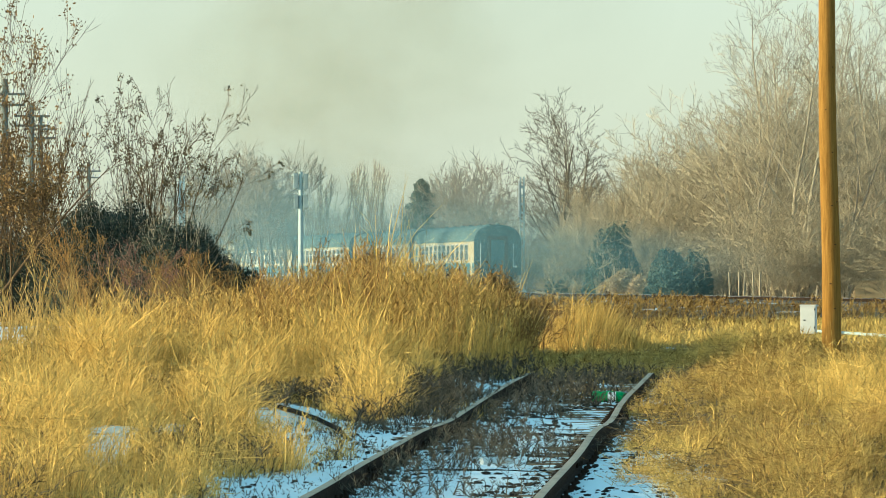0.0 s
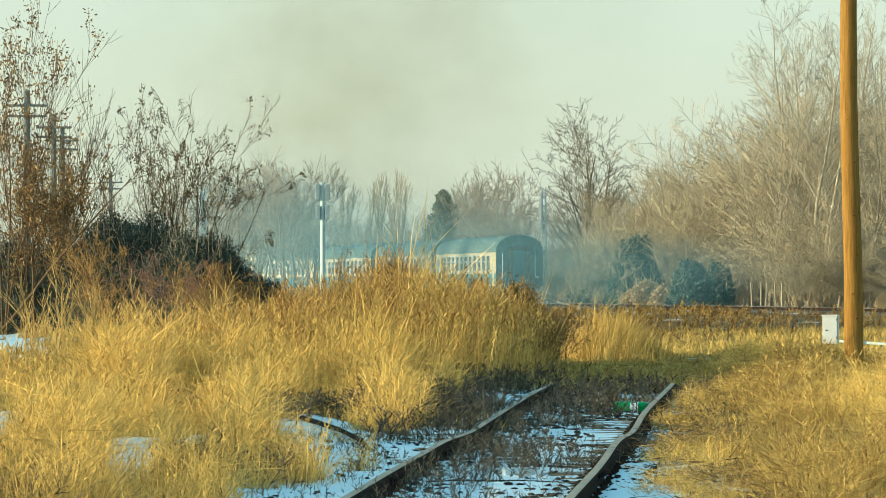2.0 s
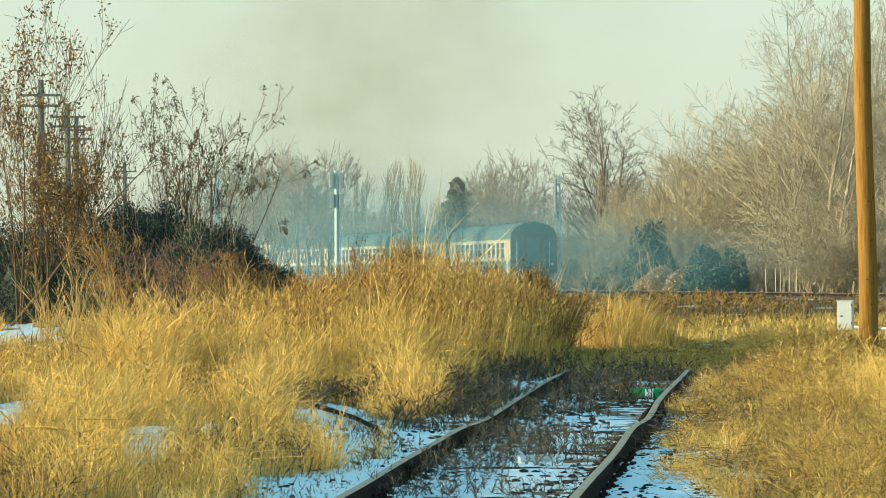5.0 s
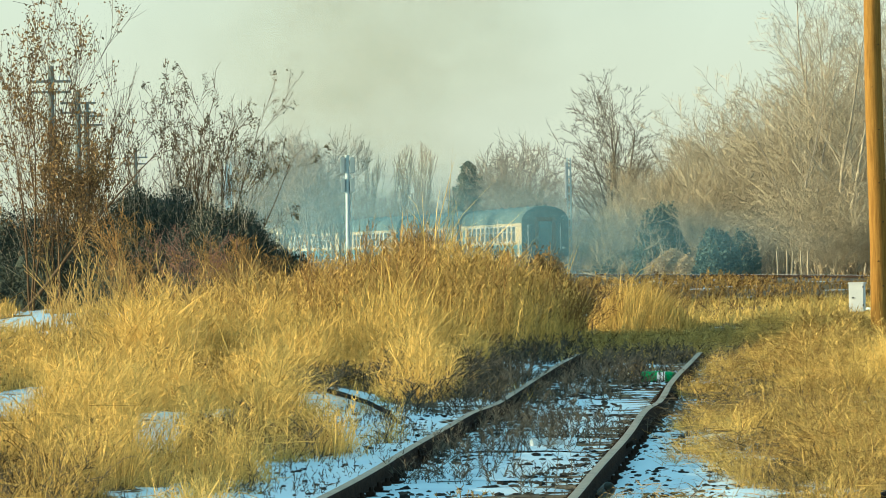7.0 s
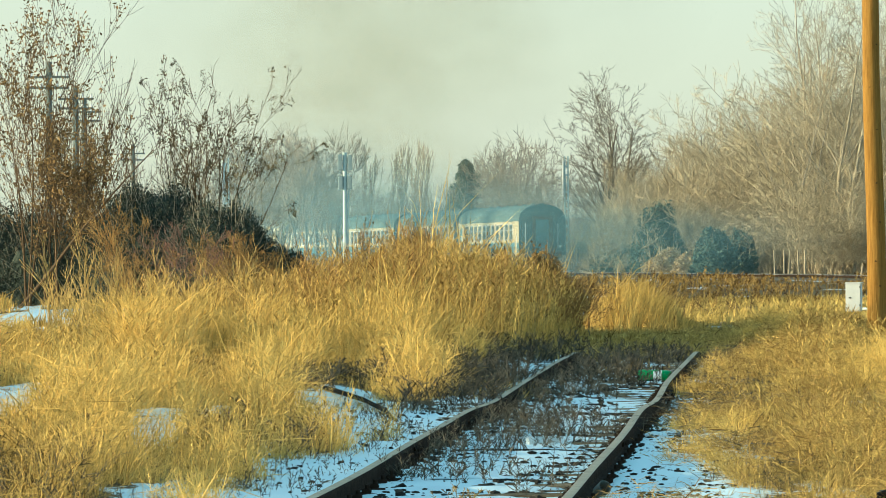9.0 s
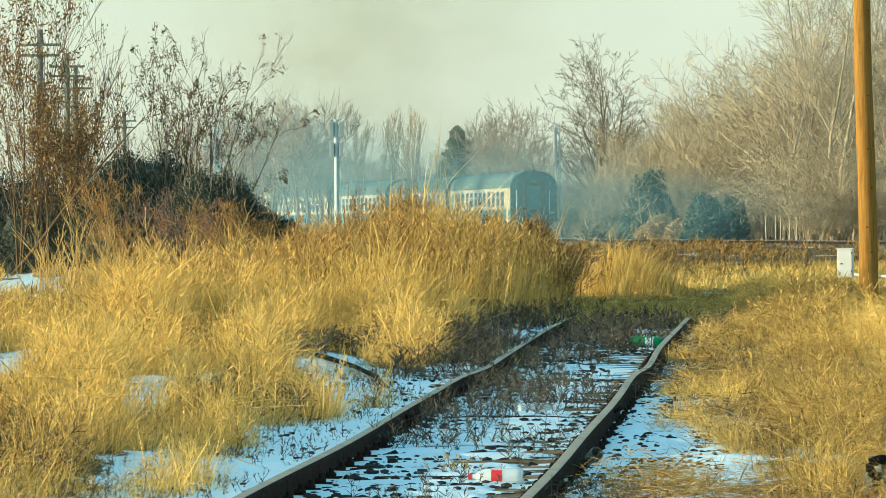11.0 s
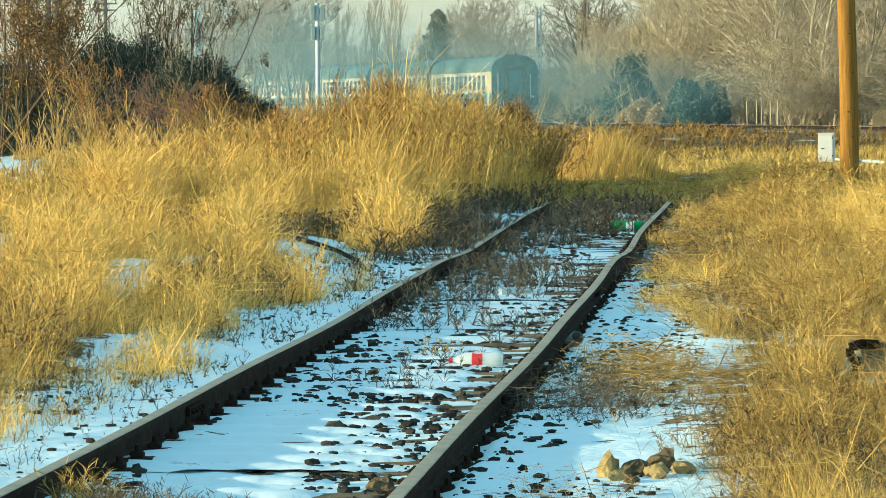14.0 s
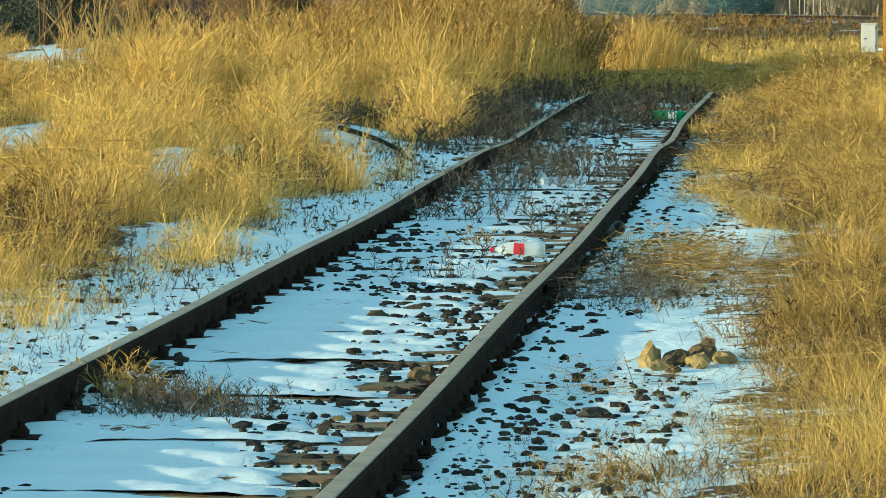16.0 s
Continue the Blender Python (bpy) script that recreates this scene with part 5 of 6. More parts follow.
def cabinet():
    x, y = at_px(1431, 96), 96.0
    z = float(ground_z(x, y))
    ob = thing("equipment_box", pose(x, y, z, 0, 0, -12), "light grey metal trackside equipment box on a short post", "box")
    b = part("body", box_bm(-0.155, -0.11, 0.10, 0.155, 0.11, 0.66, 0.012), GREY_PAINT, ob)
    part("door", box_bm(-0.14, -0.122, 0.125, 0.14, -0.108, 0.635, 0.005), GREY_PAINT, ob, "light grey sheet metal door")
    part("lid", box_bm(-0.17, -0.125, 0.655, 0.17, 0.125, 0.68, 0.006), GREY_PAINT, ob)
    part("latch", box_bm(-0.09, -0.135, 0.36, -0.04, -0.12, 0.385, 0.004), DARK_METAL, ob, "dark metal latch")
    for hz in (0.2, 0.56):
        part("hinge", tube_bm((0.135, -0.125, hz), (0.135, -0.125, hz + 0.05), 0.01, 0.01, 8), DARK_METAL, ob)
    part("post", box_bm(-0.05, -0.05, -0.3, 0.05, 0.05, 0.11, 0.008), DARK_METAL, ob)
    part("footing", box_bm(-0.14, -0.12, -0.2, 0.14, 0.12, 0.05, 0.02), CONCRETE, ob, "weathered concrete footing")


cabinet()


def signal_rod():
    ob = thing("signal_conduit", pose(0, 0, 0), "pale steel conduit running low above the grass", "pipe")
    p0 = Vector((at_px(1448, 97), 97, 0.55))
    p1 = Vector((at_px(1700, 92), 92, 0.42))
    part("pipe", tube_bm(p0, p1, 0.03, 0.03, 10), MAST_PAINT, ob)
    for k in range(5):
        q = p0.lerp(p1, (k + 0.5) / 5)
        part("stand", box_bm(q.x - 0.03, q.y - 0.03, 0.1, q.x + 0.03, q.y + 0.03, q.z - 0.02), DARK_METAL, ob)


signal_rod()


def old_block():
    """A worn timber stump held by a bent iron strap, with a dark iron casting beside it."""
    x, y = 2.24, 26.0
    ob = thing("point_lever_block", pose(x, y, float(ground_z(x, y)) - 0.02, 0, 4, 14), "worn grey timber stump with bent dark iron strap in dry grass", "block")
    bm = box_bm(-0.17, -0.12, -0.1, 0.14, 0.12, 0.185, 0.05)
    bmesh.ops.subdivide_edges(bm, edges=bm.edges[:], cuts=1)
    for v in bm.verts:
        v.co += Vector((0.6, 0.4, 0.5)) * 0.03 * noise.noise(v.co * 9)
    part("body", bm, GREY_WOOD, ob)
    bend = [(-0.05, 0.205), (-0.15, 0.205), (-0.205, 0.18), (-0.20, 0.135), (-0.165, 0.105), (-0.155, 0.06), (-0.185, 0.01), (-0.195, -0.08)]
    bm = bmesh.new()
    for (xa, za), (xb, zb) in zip(bend, bend[1:]):
        tube_bm((xa, -0.12, za), (xb, -0.12, zb), 0.026, 0.026, 8, bm)
    part("strap", bm, BLACK_BARK, ob, "thick bent dark iron strap")
    part("casting", box_bm(0.10, -0.14, -0.1, 0.42, 0.12, 0.20, 0.04), DARK_METAL, ob, "dark iron casting")
    part("cap", box_bm(-0.14, -0.10, 0.185, 0.16, 0.12, 0.215, 0.012), DARK_METAL, ob, "dark iron cap plate")


old_block()


def telegraph_pole(px, dist, top_px):
    x = at_px(px, dist)
    z = float(ground_z(x, dist))
    h = EYE + (494 - top_px) / 8532 * dist - z
    ob = thing("telegraph_pole", pose(x, dist, z, 0, 0, 5), "old grey wooden telegraph pole with insulators on crossarms", "pole", "telegraph poles")
    part("shaft", tube_bm((0, 0, -0.3), (0, 0, h), 0.13, 0.095, 12), GREY_WOOD, ob)
    for k, dz in enumerate((0.5, 0.85)):
        arm = part("crossarm", box_bm(-0.65, -0.13, h - dz - 0.04, 0.65, -0.05, h - dz + 0.04, 0.008), GREY_WOOD, ob)
        for sx in (-0.58, -0.25, 0.25, 0.58):
            part("insulator", tube_bm((sx, -0.09, h - dz + 0.04), (sx, -0.09, h - dz + 0.17), 0.04, 0.028, 8), WHITE, arm, "white porcelain insulator")


for px, dist, top in [(9, 158, 140), (56, 178, 182), (71, 192, 207), (157, 262, 287)]:
    telegraph_pole(px, dist, top)


def signal_mast(px, dist, top_px, heads):
    x = at_px(px, dist)
    z = float(ground_z(x, dist))
    h = EYE + (494 - top_px) / 8532 * dist - z
    ob = thing("signal_mast", pose(x, dist, z, 0, 0, 6), "pale green railway signal mast with lamp heads turned away" if heads else "pale steel lattice mast beside the railway", "signal mast")
    if heads:
        part("shaft", tube_bm((0, 0, -0.3), (0, 0, h), 0.11, 0.09, 12), MAST_PAINT, ob)
    else:
        for sx in (-0.11, 0.11):
            part("leg", box_bm(sx - 0.045, -0.06, -0.3, sx + 0.045, 0.06, h, 0.008), MAST_PAINT, ob)
        for k in range(int(h / 0.55)):
            part("lacing", box_bm(-0.09, -0.02, 0.3 + k * 0.55, 0.09, 0.02, 0.42 + k * 0.55), MAST_PAINT, ob)
        part("plate", box_bm(-0.26, -0.1, h - 2.6, -0.16, 0.1, h - 0.3, 0.01), GREY_PAINT, ob)
    for (sx, zz, w, hh) in heads:
        head = part("signal_head", box_bm(sx - w / 2, -0.16, h - zz - hh, sx + w / 2, 0.04, h - zz, 0.03), HEAD_GREY, ob, "grey-green backs of the lamp boxes")
        part("bracket", box_bm(min(sx, 0), 0.02, h - zz - hh / 2 - 0.03, max(sx, 0), 0.06, h - zz - hh / 2 + 0.03), MAST_PAINT, ob)
        part("hood", tube_bm((sx, 0.04, h - zz - hh * 0.3), (sx, 0.26, h - zz - hh * 0.3), 0.09, 0.10, 10), DARK_METAL, head)
    part("ladder_rail", box_bm(0.14, -0.02, 0.4, 0.165, 0.02, h - 0.9), MAST_PAINT, ob)
    part("footing", box_bm(-0.3, -0.3, -0.3, 0.3, 0.3, 0.12, 0.03), CONCRETE, ob)


signal_mast(532, 215, 304, [(-0.22, 0.08, 0.2, 0.7), (0.22, 0.1, 0.2, 0.7), (-0.2, 1.05, 0.2, 0.6), (0.2, 1.05, 0.2, 0.6)])
signal_mast(924, 312, 313, [])
signal_mast(322, 270, 312, [])

for k, px in enumerate([1292, 1308, 1316, 1334, 1345]):
    d = 226 + k
    x = at_px(px, d)
    ob = thing("fence_post", on_ground(x, d), "thin pale wooden fence post before the thicket", "post", "fence posts")
    part("post", tube_bm((0, 0, -0.2), (0.05 * (k % 3 - 1), 0, 1.35), 0.034, 0.030, 8), BARK, ob)
ob = thing("low_wall", on_ground(at_px(1560, 252), 252), "low tan plastered wall behind the railway", "wall")
part("masonry", box_bm(-1.4, -0.15, -0.2, 3.0, 0.15, 0.95, 0.02), TAN_WALL, ob)
part("coping", box_bm(-1.45, -0.2, 0.95, 3.05, 0.2, 1.05, 0.015), CONCRETE, ob)

# ---------------------------------------------------------------- main line and train


def main_frame(s, off=0.0):
    """Pose on the main line: s metres beyond its base point; +y is onward, curving gently left."""
    bend = max(0.0, s - 40)
    head = 8.5 + bend * 0.035
    p = MAIN_P + MAIN_DIR * s + Vector((-0.00030 * bend * bend, 0, 0))
    return Matrix.Translation((p.x, p.y, MAIN_Z)) @ pose(0, 0, 0, 0, 0, head) @ pose(off, 0, 0)


def build_main_line():
    ss = np.arange(-110, 360, 5.0)
    prof = [(-3.4, -0.55), (-2.1, -0.20), (2.1, -0.20), (3.4, -0.55)]
    V = [main_frame(float(q)) @ Vector((a, 0, b)) for q in ss for a, b in prof]
    n = len(ss)
    i = np.arange(n * 4).reshape(n, 4)
    F = np.stack([i[:-1, :-1], i[:-1, 1:], i[1:, 1:], i[1:, :-1]], -1).reshape(-1, 4)
    tagged(new("track_bed", mesh_from("track_bed", np.array([v[:] for v in V]), F, BALLAST)), "grey-brown ballast bed of the main line", "track bed", kind="structure")
    pr = rail_profile() * np.array([1.0, 1.0])
    k = len(pr)
    for side in (-0.7525, 0.7525):
        V = np.array([(main_frame(float(q)) @ Vector((side + a, 0, b)))[:] for q in ss for a, b in pr])
        i = np.arange(n * k).reshape(n, k)
        j = np.roll(i, -1, 1)
        F = np.stack([i[:-1], j[:-1], j[1:], i[1:]], -1)
        idx = np.zeros((n - 1, k), int)
        idx[:, [0, 1, 2]] = 1
        tagged(new("rail", mesh_from("rail", V, F.reshape(-1, 4), [RAIL_RUST, GREY_PAINT], idx.ravel())), "polished steel rail of the main line", "rail", "rails of the main line")


build_main_line()


def arch(width, z_side, z_top, n=14):
    """Half outline of a coach roof from one eave to the other."""
    return [(-width / 2 * math.cos(math.pi * k / n), z_side + (z_top - z_side) * math.sin(math.pi * k / n) ** 0.8) for k in range(n + 1)]


def bogie(parent, y, mesh_cache={}):
    b = part("bogie", box_bm(-1.05, y - 1.6, 0.42, 1.05, y + 1.6, 0.78, 0.04), DARK_METAL, parent)
    for dy in (-1.25, 1.25):
        for sx in (-0.7525, 0.7525):
            bm = tube_bm((sx - 0.065, y + dy, 0.46), (sx + 0.065, y + dy, 0.46), 0.46, 0.46, 20)
            part("wheel", bm, DARK_METAL, b)
        part("axle_box", box_bm(-1.12, y + dy - 0.18, 0.3, -0.95, y + dy + 0.18, 0.65, 0.02), DARK_METAL, b)


def coach(s, label):
    """A passenger coach, rear end at s: petrol below, cream window band, round grey roof."""
    L, W, ZS, ZT, Z0 = 24.2, 2.86, 3.05, 4.10, 1.02
    ob = thing("passenger_coach", main_frame(s + 0.4), label, "railway coach", "coaches of the train")
    side_x = W / 2
    # window places along the side
    pitch, w_win, z_lo, z_hi = 1.74, 1.26, 1.94, 2.90
    first = 2.35
    wins = [first + pitch * k for k in range(12) if first + pitch * k + w_win < L - 1.7]
    low = part("lower_side", box_bm(-side_x, 0.0, Z0, side_x, L, 1.80, 0.01), PETROL, ob, "petrol blue lower side panels")
    for sx in (-1, 1):
        x0, x1 = (-side_x, -side_x + 0.07) if sx < 0 else (side_x - 0.07, side_x)
        bm = box_bm(x0, 0.0, 1.80, x1, L, z_lo)
        box_bm(x0, 0.0, z_hi, x1, L, ZS, bm=bm)
        ys = [0.0] + [e for q in wins for e in (q, q + w_win)] + [L]
        for a, b in zip(ys[::2], ys[1::2]):
            box_bm(x0, a, z_lo, x1, b, z_hi, bm=bm)
        band = part("window_band", bm, CREAM, ob, "cream painted window band")
        xf = x0 + 0.03
        for q in wins:
            wob = part("window", box_bm(xf, q, z_lo, xf + 0.012, q + w_win, z_hi), GLASS_DARK, band, "dark coach window pane")
            bm = bmesh.new()
            xo = x0 - 0.006 if sx < 0 else x1 - 0.024
            for (a, b, c, d) in ((q - 0.03, z_lo - 0.03, q + w_win + 0.03, z_lo + 0.03), (q - 0.03, z_hi - 0.03, q + w_win + 0.03, z_hi + 0.03),
                                 (q - 0.03, z_lo + 0.03, q + 0.03, z_hi - 0.03), (q + w_win - 0.03, z_lo + 0.03, q + w_win + 0.03, z_hi - 0.03),
                                 (q + 0.03, 2.52, q + w_win - 0.03, 2.56)):
                box_bm(xo, a, b, xo + 0.03, c, d, bm=bm)
            part("window_frame", bm, GREY_PAINT, band, "grey metal window frame")
        part("waist_strip", box_bm(x0 - 0.012 if sx < 0 else x1 - 0.01, 0.02, 1.775, x0 + 0.01 if sx < 0 else x1 + 0.012, L - 0.02, 1.83), CREAM, ob)
        part("gutter", box_bm(x0 - 0.03 if sx < 0 else x1 - 0.01, 0.02, ZS - 0.03, x0 + 0.01 if sx < 0 else x1 + 0.03, L - 0.02, ZS + 0.02), CREAM, ob)
        part("sill_strip", box_bm(x0 - 0.012 if sx < 0 else x1 - 0.01, 0.02, Z0 + 0.0, x0 + 0.01 if sx < 0 else x1 + 0.012, L - 0.02, Z0 + 0.10), GREY_PAINT, ob)
        for y0 in (0.75, L - 1.55):
            part("side_door", box_bm(x0 - 0.008 if sx < 0 else x1 - 0.02, y0, 1.10, x0 + 0.02 if sx < 0 else x1 + 0.008, y0 + 0.8, 2.9, 0.01), CREAM if y0 < 5 else PETROL, ob, "narrow entrance door")
            xx = x0 - 0.04 if sx < 0 else x1 + 0.04
            part("handrail", tube_bm((xx, y0 - 0.12, 1.2), (xx, y0 - 0.12, 2.3), 0.018, 0.018, 8), WHITE, ob)
    # roof and ends
    prof = arch(W + 0.02, ZS, ZT)
    bm = bmesh.new()
    cols = [[bm.verts.new((a, y, b)) for a, b in prof] for y in np.linspace(-0.02, L + 0.02, 7)]
    for c0, c1 in zip(cols, cols[1:]):
        for k in range(len(prof) - 1):
            bm.faces.new((c0[k], c0[k + 1], c1[k + 1], c1[k])).smooth = True
    part("roof", bm, ROOF_PAINT, ob, "arched grey-green roof")
    for y in np.arange(2.0, L - 1, 3.3):
        part("roof_vent", tube_bm((0.35, y, ZT - 0.10), (0.35, y, ZT + 0.10), 0.16, 0.12, 10), ROOF_PAINT, ob)
    for y, t in ((0.0, -0.05), (L, 0.05)):
        bm = bmesh.new()
        out = [(-side_x, Z0)] + prof + [(side_x, Z0)]
        f = bm.faces.new([bm.verts.new((a, y + t * 0.2, b)) for a, b in out])
        r = bmesh.ops.extrude_face_region(bm, geom=[f])
        bmesh.ops.translate(bm, vec=(0, t, 0), verts=[v for v in r["geom"] if isinstance(v, bmesh.types.BMVert)])
        bmesh.ops.recalc_face_normals(bm, faces=bm.faces)
        end = part("end_wall", bm, END_PAINT, ob, "dark petrol end wall with gangway")
        yo = y + t * 1.2 - (0.14 if t < 0 else 0.0)
        bm = box_bm(-0.62, yo, 1.15, -0.42, yo + 0.14, 3.25, 0.03)
        box_bm(0.42, yo, 1.15, 0.62, yo + 0.14, 3.25, 0.03, bm)
        box_bm(-0.62, yo, 3.18, 0.62, yo + 0.14, 3.40, 0.03, bm)
        part("gangway", bm, DARK_METAL, end, "black rubber gangway frame")
        part("gangway_door", box_bm(-0.4, y + t * 1.3 - 0.01, 1.15, 0.4, y + t * 1.3 + 0.01, 3.15), PETROL, end)
        for sx in (-1.05, 0.95):
            part("end_handrail", tube_bm((sx, y + t * 2, 1.45), (sx, y + t * 2, 2.95 if sx < 0 else 2.9), 0.022, 0.022, 8), WHITE, end, "white vertical handrail")
        for sx in (-0.875, 0.875):
            bf = part("buffer", tube_bm((sx, y, 1.02), (sx, y + t * 12, 1.02), 0.09, 0.09, 10), DARK_METAL, end)
            part("buffer_head", tube_bm((sx, y + t * 12, 1.02), (sx, y + t * 13, 1.02), 0.24, 0.23, 14), DARK_METAL, bf)
        for sx in (-1.1, 1.1):
            part("tail_lamp", tube_bm((sx, y + t, 1.55), (sx, y + t * 2.2, 1.55), 0.08, 0.08, 10), GREY_PAINT, end)
    part("underframe", box_bm(-1.2, 0.3, 0.82, 1.2, L - 0.3, Z0, 0.02), DARK_METAL, ob)
    for y in (8.0, 12.5, 15.5):
        part("equipment_case", box_bm(-1.1, y, 0.35, 1.1, y + 1.6, 0.83, 0.03), DARK_METAL, ob)
    for y0 in (0.75, L - 1.55):
        part("step", box_bm(-1.42, y0, 0.45, -1.12, y0 + 0.8, 0.50), DARK_METAL, ob)
    bogie(ob, 3.2)
    bogie(ob, L - 3.2)
    return ob


TRAIN_S = 54.0
rear = coach(TRAIN_S, "petrol and cream passenger coach at the end of a train")
for k in (1, 2, 3):
    copy_thing(rear, main_frame(TRAIN_S + 24.9 * k + 0.4))["label"] = "petrol and cream passenger coach inside a train"


def locomotive(s):
    ob = thing("locomotive", main_frame(s), "cream and petrol diesel locomotive ahead of the coaches", "locomotive")
    L = 16.5
    part("frame", box_bm(-1.4, 0, 0.95, 1.4, L, 1.25, 0.03), DARK_METAL, ob)
    part("lower_body", box_bm(-1.42, 0.3, 1.25, 1.42, L - 0.3, 2.0, 0.05), PETROL, ob)
    part("upper_body", box_bm(-1.42, 0.3, 2.0, 1.42, L - 0.3, 3.45, 0.10), LOCO_CREAM, ob)
    prof = arch(2.84, 3.42, 4.2)
    bm = bmesh.new()
    cols = [[bm.verts.new((a, y, b)) for a, b in prof] for y in (0.3, L / 2, L - 0.3)]
    for c0, c1 in zip(cols, cols[1:]):
        for k in range(len(prof) - 1):
            bm.faces.new((c0[k], c0[k + 1], c1[k + 1], c1[k])).smooth = True
    bm.faces.new(cols[0])
    bm.faces.new(cols[-1])
    part("roof", bm, LOCO_CREAM, ob)
    for y in (1.0, 2.2, L - 2.4):
        part("cab_window", box_bm(-1.435, y, 2.5, -1.415, y + 0.8, 3.2, 0.003), GLASS_DARK, ob)
    for k in range(6):
        part("grille", box_bm(-1.44, 4.2 + k * 1.3, 2.3, -1.41, 5.2 + k * 1.3, 3.2), DARK_METAL, ob)
    part("exhaust", box_bm(-0.5, 7.5, 4.1, 0.5, 9.0, 4.4, 0.05), DARK_METAL, ob)
    part("roof_fan", tube_bm((0, 4, 4.1), (0, 4, 4.35), 0.8, 0.8, 18), LOCO_CREAM, ob)
    bogie(ob, 3.4)
    bogie(ob, L - 3.4)


locomotive(TRAIN_S + 24.9 * 4 + 0.5)

# ---------------------------------------------------------------- litter on the track


def bottle(name, m, body_mat, label, band=None, size=1.0, crushed=0.0):
    """A plastic drink bottle lying on its side: waisted body, shoulder, neck and cap."""
    ob = thing(name, m, label, "bottle")
    prof = [(0.0, 0.0), (0.040, 0.0), (0.050, 0.012), (0.052, 0.05), (0.049, 0.10), (0.052, 0.12), (0.052, 0.19), (0.049, 0.20), (0.047, 0.23), (0.030, 0.275), (0.016, 0.295), (0.014, 0.315)]
    bm = bmesh.new()
    n = 20
    rings = []
    for r, l in prof[1:]:
        dent = 1 - crushed * math.exp(-((l - 0.16) / 0.05) ** 2)
        rings.append([bm.verts.new((l * size, r * size * math.cos(6.2832 * k / n), r * size * dent * math.sin(6.2832 * k / n))) for k in range(n)])
    for a, b in zip(rings, rings[1:]):
        for k in range(n):
            bm.faces.new((a[k], a[(k + 1) % n], b[(k + 1) % n], b[k])).smooth = True
    bm.faces.new(rings[0])
    bm.faces.new(rings[-1])
    part("shell", bm, body_mat, ob)
    part("cap", tube_bm((0.312 * size, 0, 0), (0.335 * size, 0, 0), 0.017 * size, 0.017 * size, 14), band or WHITE, ob, "screw cap")
    if band:
        bm = bmesh.new()
        lo, hi = (0.125, 0.19)
        ra = [[bm.verts.new((l * size, 0.0535 * size * math.cos(6.2832 * k / n), 0.0535 * size * (1 - crushed) * math.sin(6.2832 * k / n))) for k in range(n)] for l in (lo, hi)]
        for k in range(n):
            bm.faces.new((ra[0][k], ra[0][(k + 1) % n], ra[1][(k + 1) % n], ra[1][k])).smooth = True
        part("label_band", bm, band, ob, "printed paper band")
    return ob


def lying(x, y, turn, up=0.045):
    return pose(x, y, float(ground_z(x, y)) + up, 0, 0, turn)


bottle("plastic_bottle", lying(0.245, 28.4, 174), CLEAR_PET, "clear plastic bottle with red label lying on snow", RED_LABEL, 0.97, 0.1)
bottle("plastic_bottle", lying(1.66, 53.5, -8, 0.06), GREEN_PET, "green plastic bottle with pale label lying on snow", WHITE, 1.4, 0.1)
bottle("plastic_bottle", lying(0.80, 50.5, 15, 0.04), CLEAR_PET, "crushed clear plastic bottle half covered in snow", None, 1.1, 0.4)
bottle("plastic_bottle", lying(0.30, 37.5, 25, 0.04), CLEAR_PET, "crushed pale plastic bottle among weeds", None, 0.9, 0.4)


def tin(x, y):
    ob = thing("open_tin", pose(x, y, float(ground_z(x, y)) + 0.04, 62, 0, 30) @ Matrix.Scale(0.75, 4), "grey open tin with dark inside lying against the rail", "tin")
    bm = bmesh.new()
    n = 20
    prof = [(0.0, -0.06), (0.055, -0.06), (0.058, -0.05), (0.058, 0.06), (0.053, 0.06), (0.053, -0.045), (0.0, -0.045)]
    rings = [[bm.verts.new((r * math.cos(6.2832 * k / n), r * math.sin(6.2832 * k / n), z)) for k in range(n)] for r, z in prof[1:-1]]
    for a, b in zip(rings, rings[1:]):
        for k in range(n):
            bm.faces.new((a[k], a[(k + 1) % n], b[(k + 1) % n], b[k]))
    bm.faces.new(rings[0])
    bm.faces.new(rings[-1])
    part("can", bm, GREY_WOOD, ob)
    # dark disc paints the shade in the tin's mouth
    part("bottom", tube_bm((0, 0, -0.044), (0, 0, -0.040), 0.052, 0.052, 16), DARK_METAL, ob, "dark disc for the shade inside the tin")


tin(0.70, 30.0)


def fallen_branch():
    """A black bent branch lying on the snow of the bank."""
    pts = [Vector((-1.64, 48.2, 0.0)), Vector((-1.45, 47.0, 0.0)), Vector((-1.19, 45.6, 0.0)), Vector((-0.95, 43.2, 0.0)), Vector((-0.80, 41.6, 0.0))]
    for k, p in enumerate(pts):
        p.z = float(ground_z(p.x, p.y)) + (0.02, 0.045, 0.05, 0.05, 0.0)[k]
    bm = bmesh.new()
    for k, (a, b) in enumerate(zip(pts, pts[1:])):
        tube_bm(a, b, 0.027 - 0.002 * k, 0.025 - 0.002 * k, 9, bm)
    me = bpy.data.meshes.new("fallen_branch")
    bm.to_mesh(me)
    bm.free()
    me.materials.append(BLACK_BARK)
    tagged(new("fallen_branch", me), "black bent branch lying across snow on the bank", "branch")


fallen_branch()

# ---------------------------------------------------------------- exhaust smoke


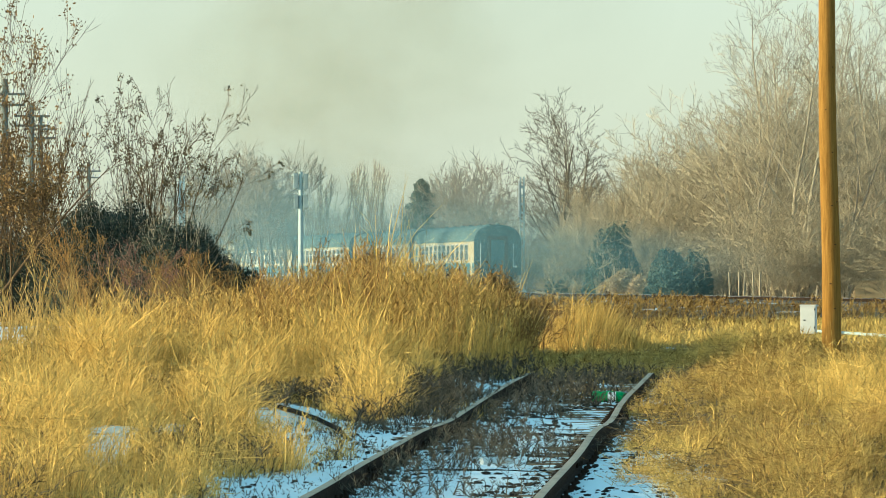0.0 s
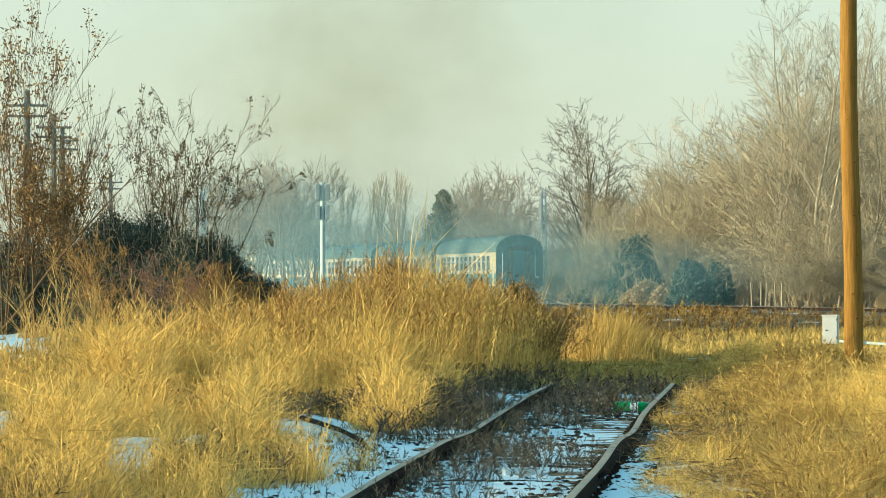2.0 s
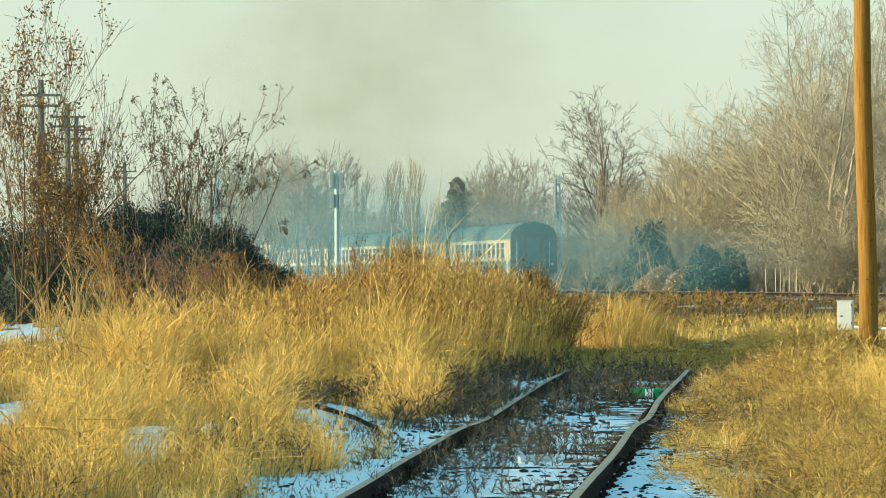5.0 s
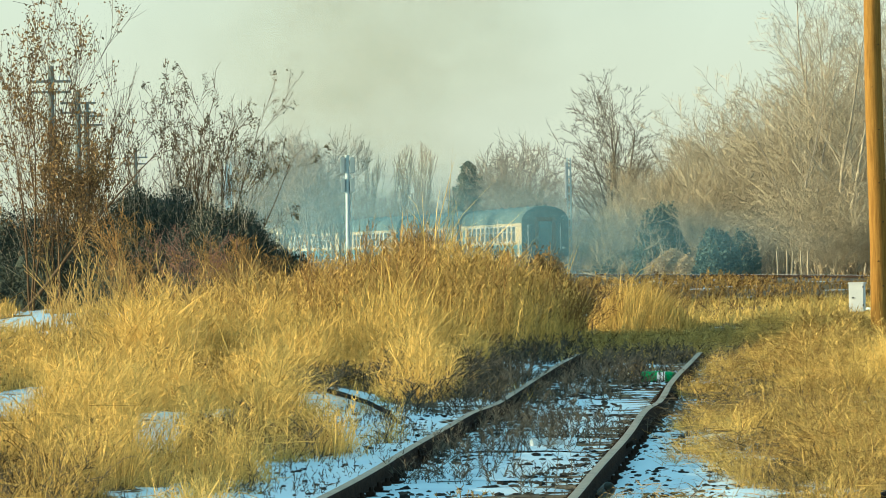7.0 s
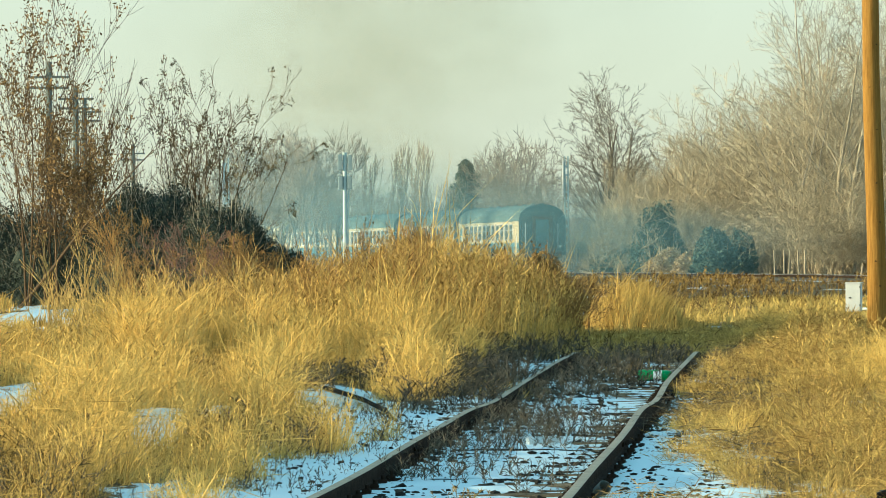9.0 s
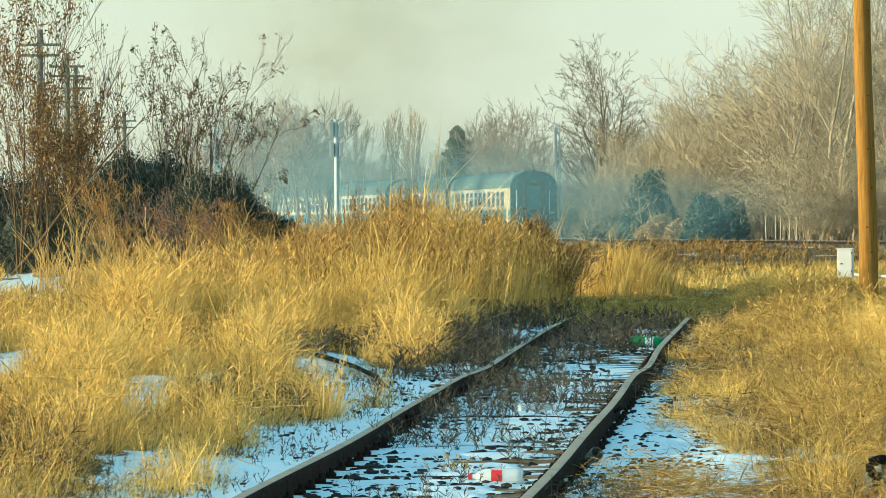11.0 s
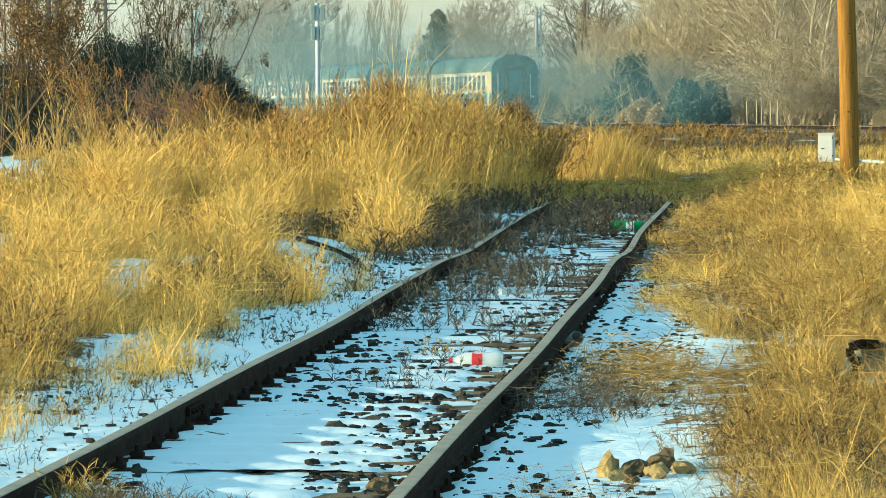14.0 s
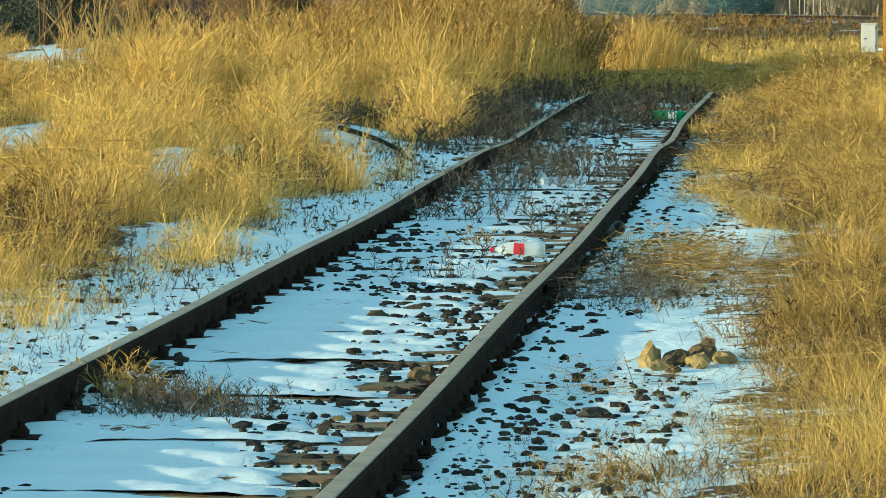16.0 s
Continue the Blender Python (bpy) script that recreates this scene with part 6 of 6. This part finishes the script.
def smoke_material(name, colour, density, scale):
    """Thin smoke: densest in the middle of each puff, ragged by noise, lit from either side."""
    m = bpy.data.materials.new(name)
    m.use_nodes = True
    n, l = m.node_tree.nodes, m.node_tree.links
    n.remove(n["Principled BSDF"])
    tc, nz, gr = n.new("ShaderNodeTexCoord"), n.new("ShaderNodeTexNoise"), n.new("ShaderNodeTexGradient")
    gr.gradient_type = "SPHERICAL"
    mp = n.new("ShaderNodeMapping")
    mp.inputs["Scale"].default_value = (1.0, 0.0, 1.0)
    l.new(tc.outputs["Object"], mp.inputs["Vector"])
    l.new(mp.outputs[0], gr.inputs["Vector"])
    nz.inputs["Scale"].default_value, nz.inputs["Detail"].default_value = scale, 5
    l.new(tc.outputs["Object"], nz.inputs["Vector"])
    a, b = n.new("ShaderNodeMath"), n.new("ShaderNodeMath")
    a.operation = "MULTIPLY"
    l.new(gr.outputs["Fac"], a.inputs[0])
    l.new(nz.outputs["Fac"], a.inputs[1])
    b.operation = "MULTIPLY"
    b.use_clamp = True
    l.new(a.outputs[0], b.inputs[0])
    b.inputs[1].default_value = density
    d, t, mix = n.new("ShaderNodeBsdfDiffuse"), n.new("ShaderNodeBsdfTransparent"), n.new("ShaderNodeMixShader")
    back, both = n.new("ShaderNodeBsdfTranslucent"), n.new("ShaderNodeMixShader")
    d.inputs["Color"].default_value = back.inputs["Color"].default_value = (*colour, 1)
    l.new(d.outputs[0], both.inputs[1])
    l.new(back.outputs[0], both.inputs[2])
    l.new(b.outputs[0], mix.inputs[0])
    l.new(t.outputs[0], mix.inputs[1])
    l.new(both.outputs[0], mix.inputs[2])
    l.new(mix.outputs[0], n["Material Output"].inputs["Surface"])
    return m


def smoke(name, label, mat, dist, step, puffs):
    """Puffs of smoke one behind another: each a shallow rounded shell, wide and high in metres round its middle."""
    ob = thing(name, pose(0, dist, 0), label, "smoke")
    bm = bmesh.new()
    bmesh.ops.create_icosphere(bm, subdivisions=4, radius=1.0)
    bmesh.ops.delete(bm, geom=[v for v in bm.verts if v.co.y > 0.05], context="VERTS")
    for f in bm.faces:
        f.smooth = True
    me = bpy.data.meshes.new("puff")
    bm.to_mesh(me)
    bm.free()
    me.materials.append(mat)
    for k, (px, py, rx, rz) in enumerate(puffs):
        d = dist + step * k
        c = child("puff", me, ob)
        c.location = (at_px(px, d), step * k, EYE + (494 - py) / 8532 * d)
        c.scale = (rx / 8532 * d, 0.8, rz / 8532 * d)


smoke("smoke_plume", "thin grey-brown exhaust smoke drifting above the train", smoke_material("thin_smoke", (0.74, 0.64, 0.42), 0.6, 1.8), 390.0, 12.0,
      [(650, 345, 190, 110), (520, 215, 210, 150), (600, 150, 340, 240), (480, 60, 400, 280), (740, 20, 460, 260)])
# blue puffs: exhaust smoke, and distance haze painted before trees and bushes
smoke("low_smoke_haze", "thin blue exhaust smoke and painted distance haze low over the main line", smoke_material("blue_smoke_haze", (0.38, 0.58, 0.57), 0.68, 1.3), 236.0, 1.4,
      [(700, 470, 420, 120), (930, 465, 330, 110), (1130, 475, 280, 90), (560, 440, 260, 150), (470, 400, 260, 160), (790, 410, 300, 110)])
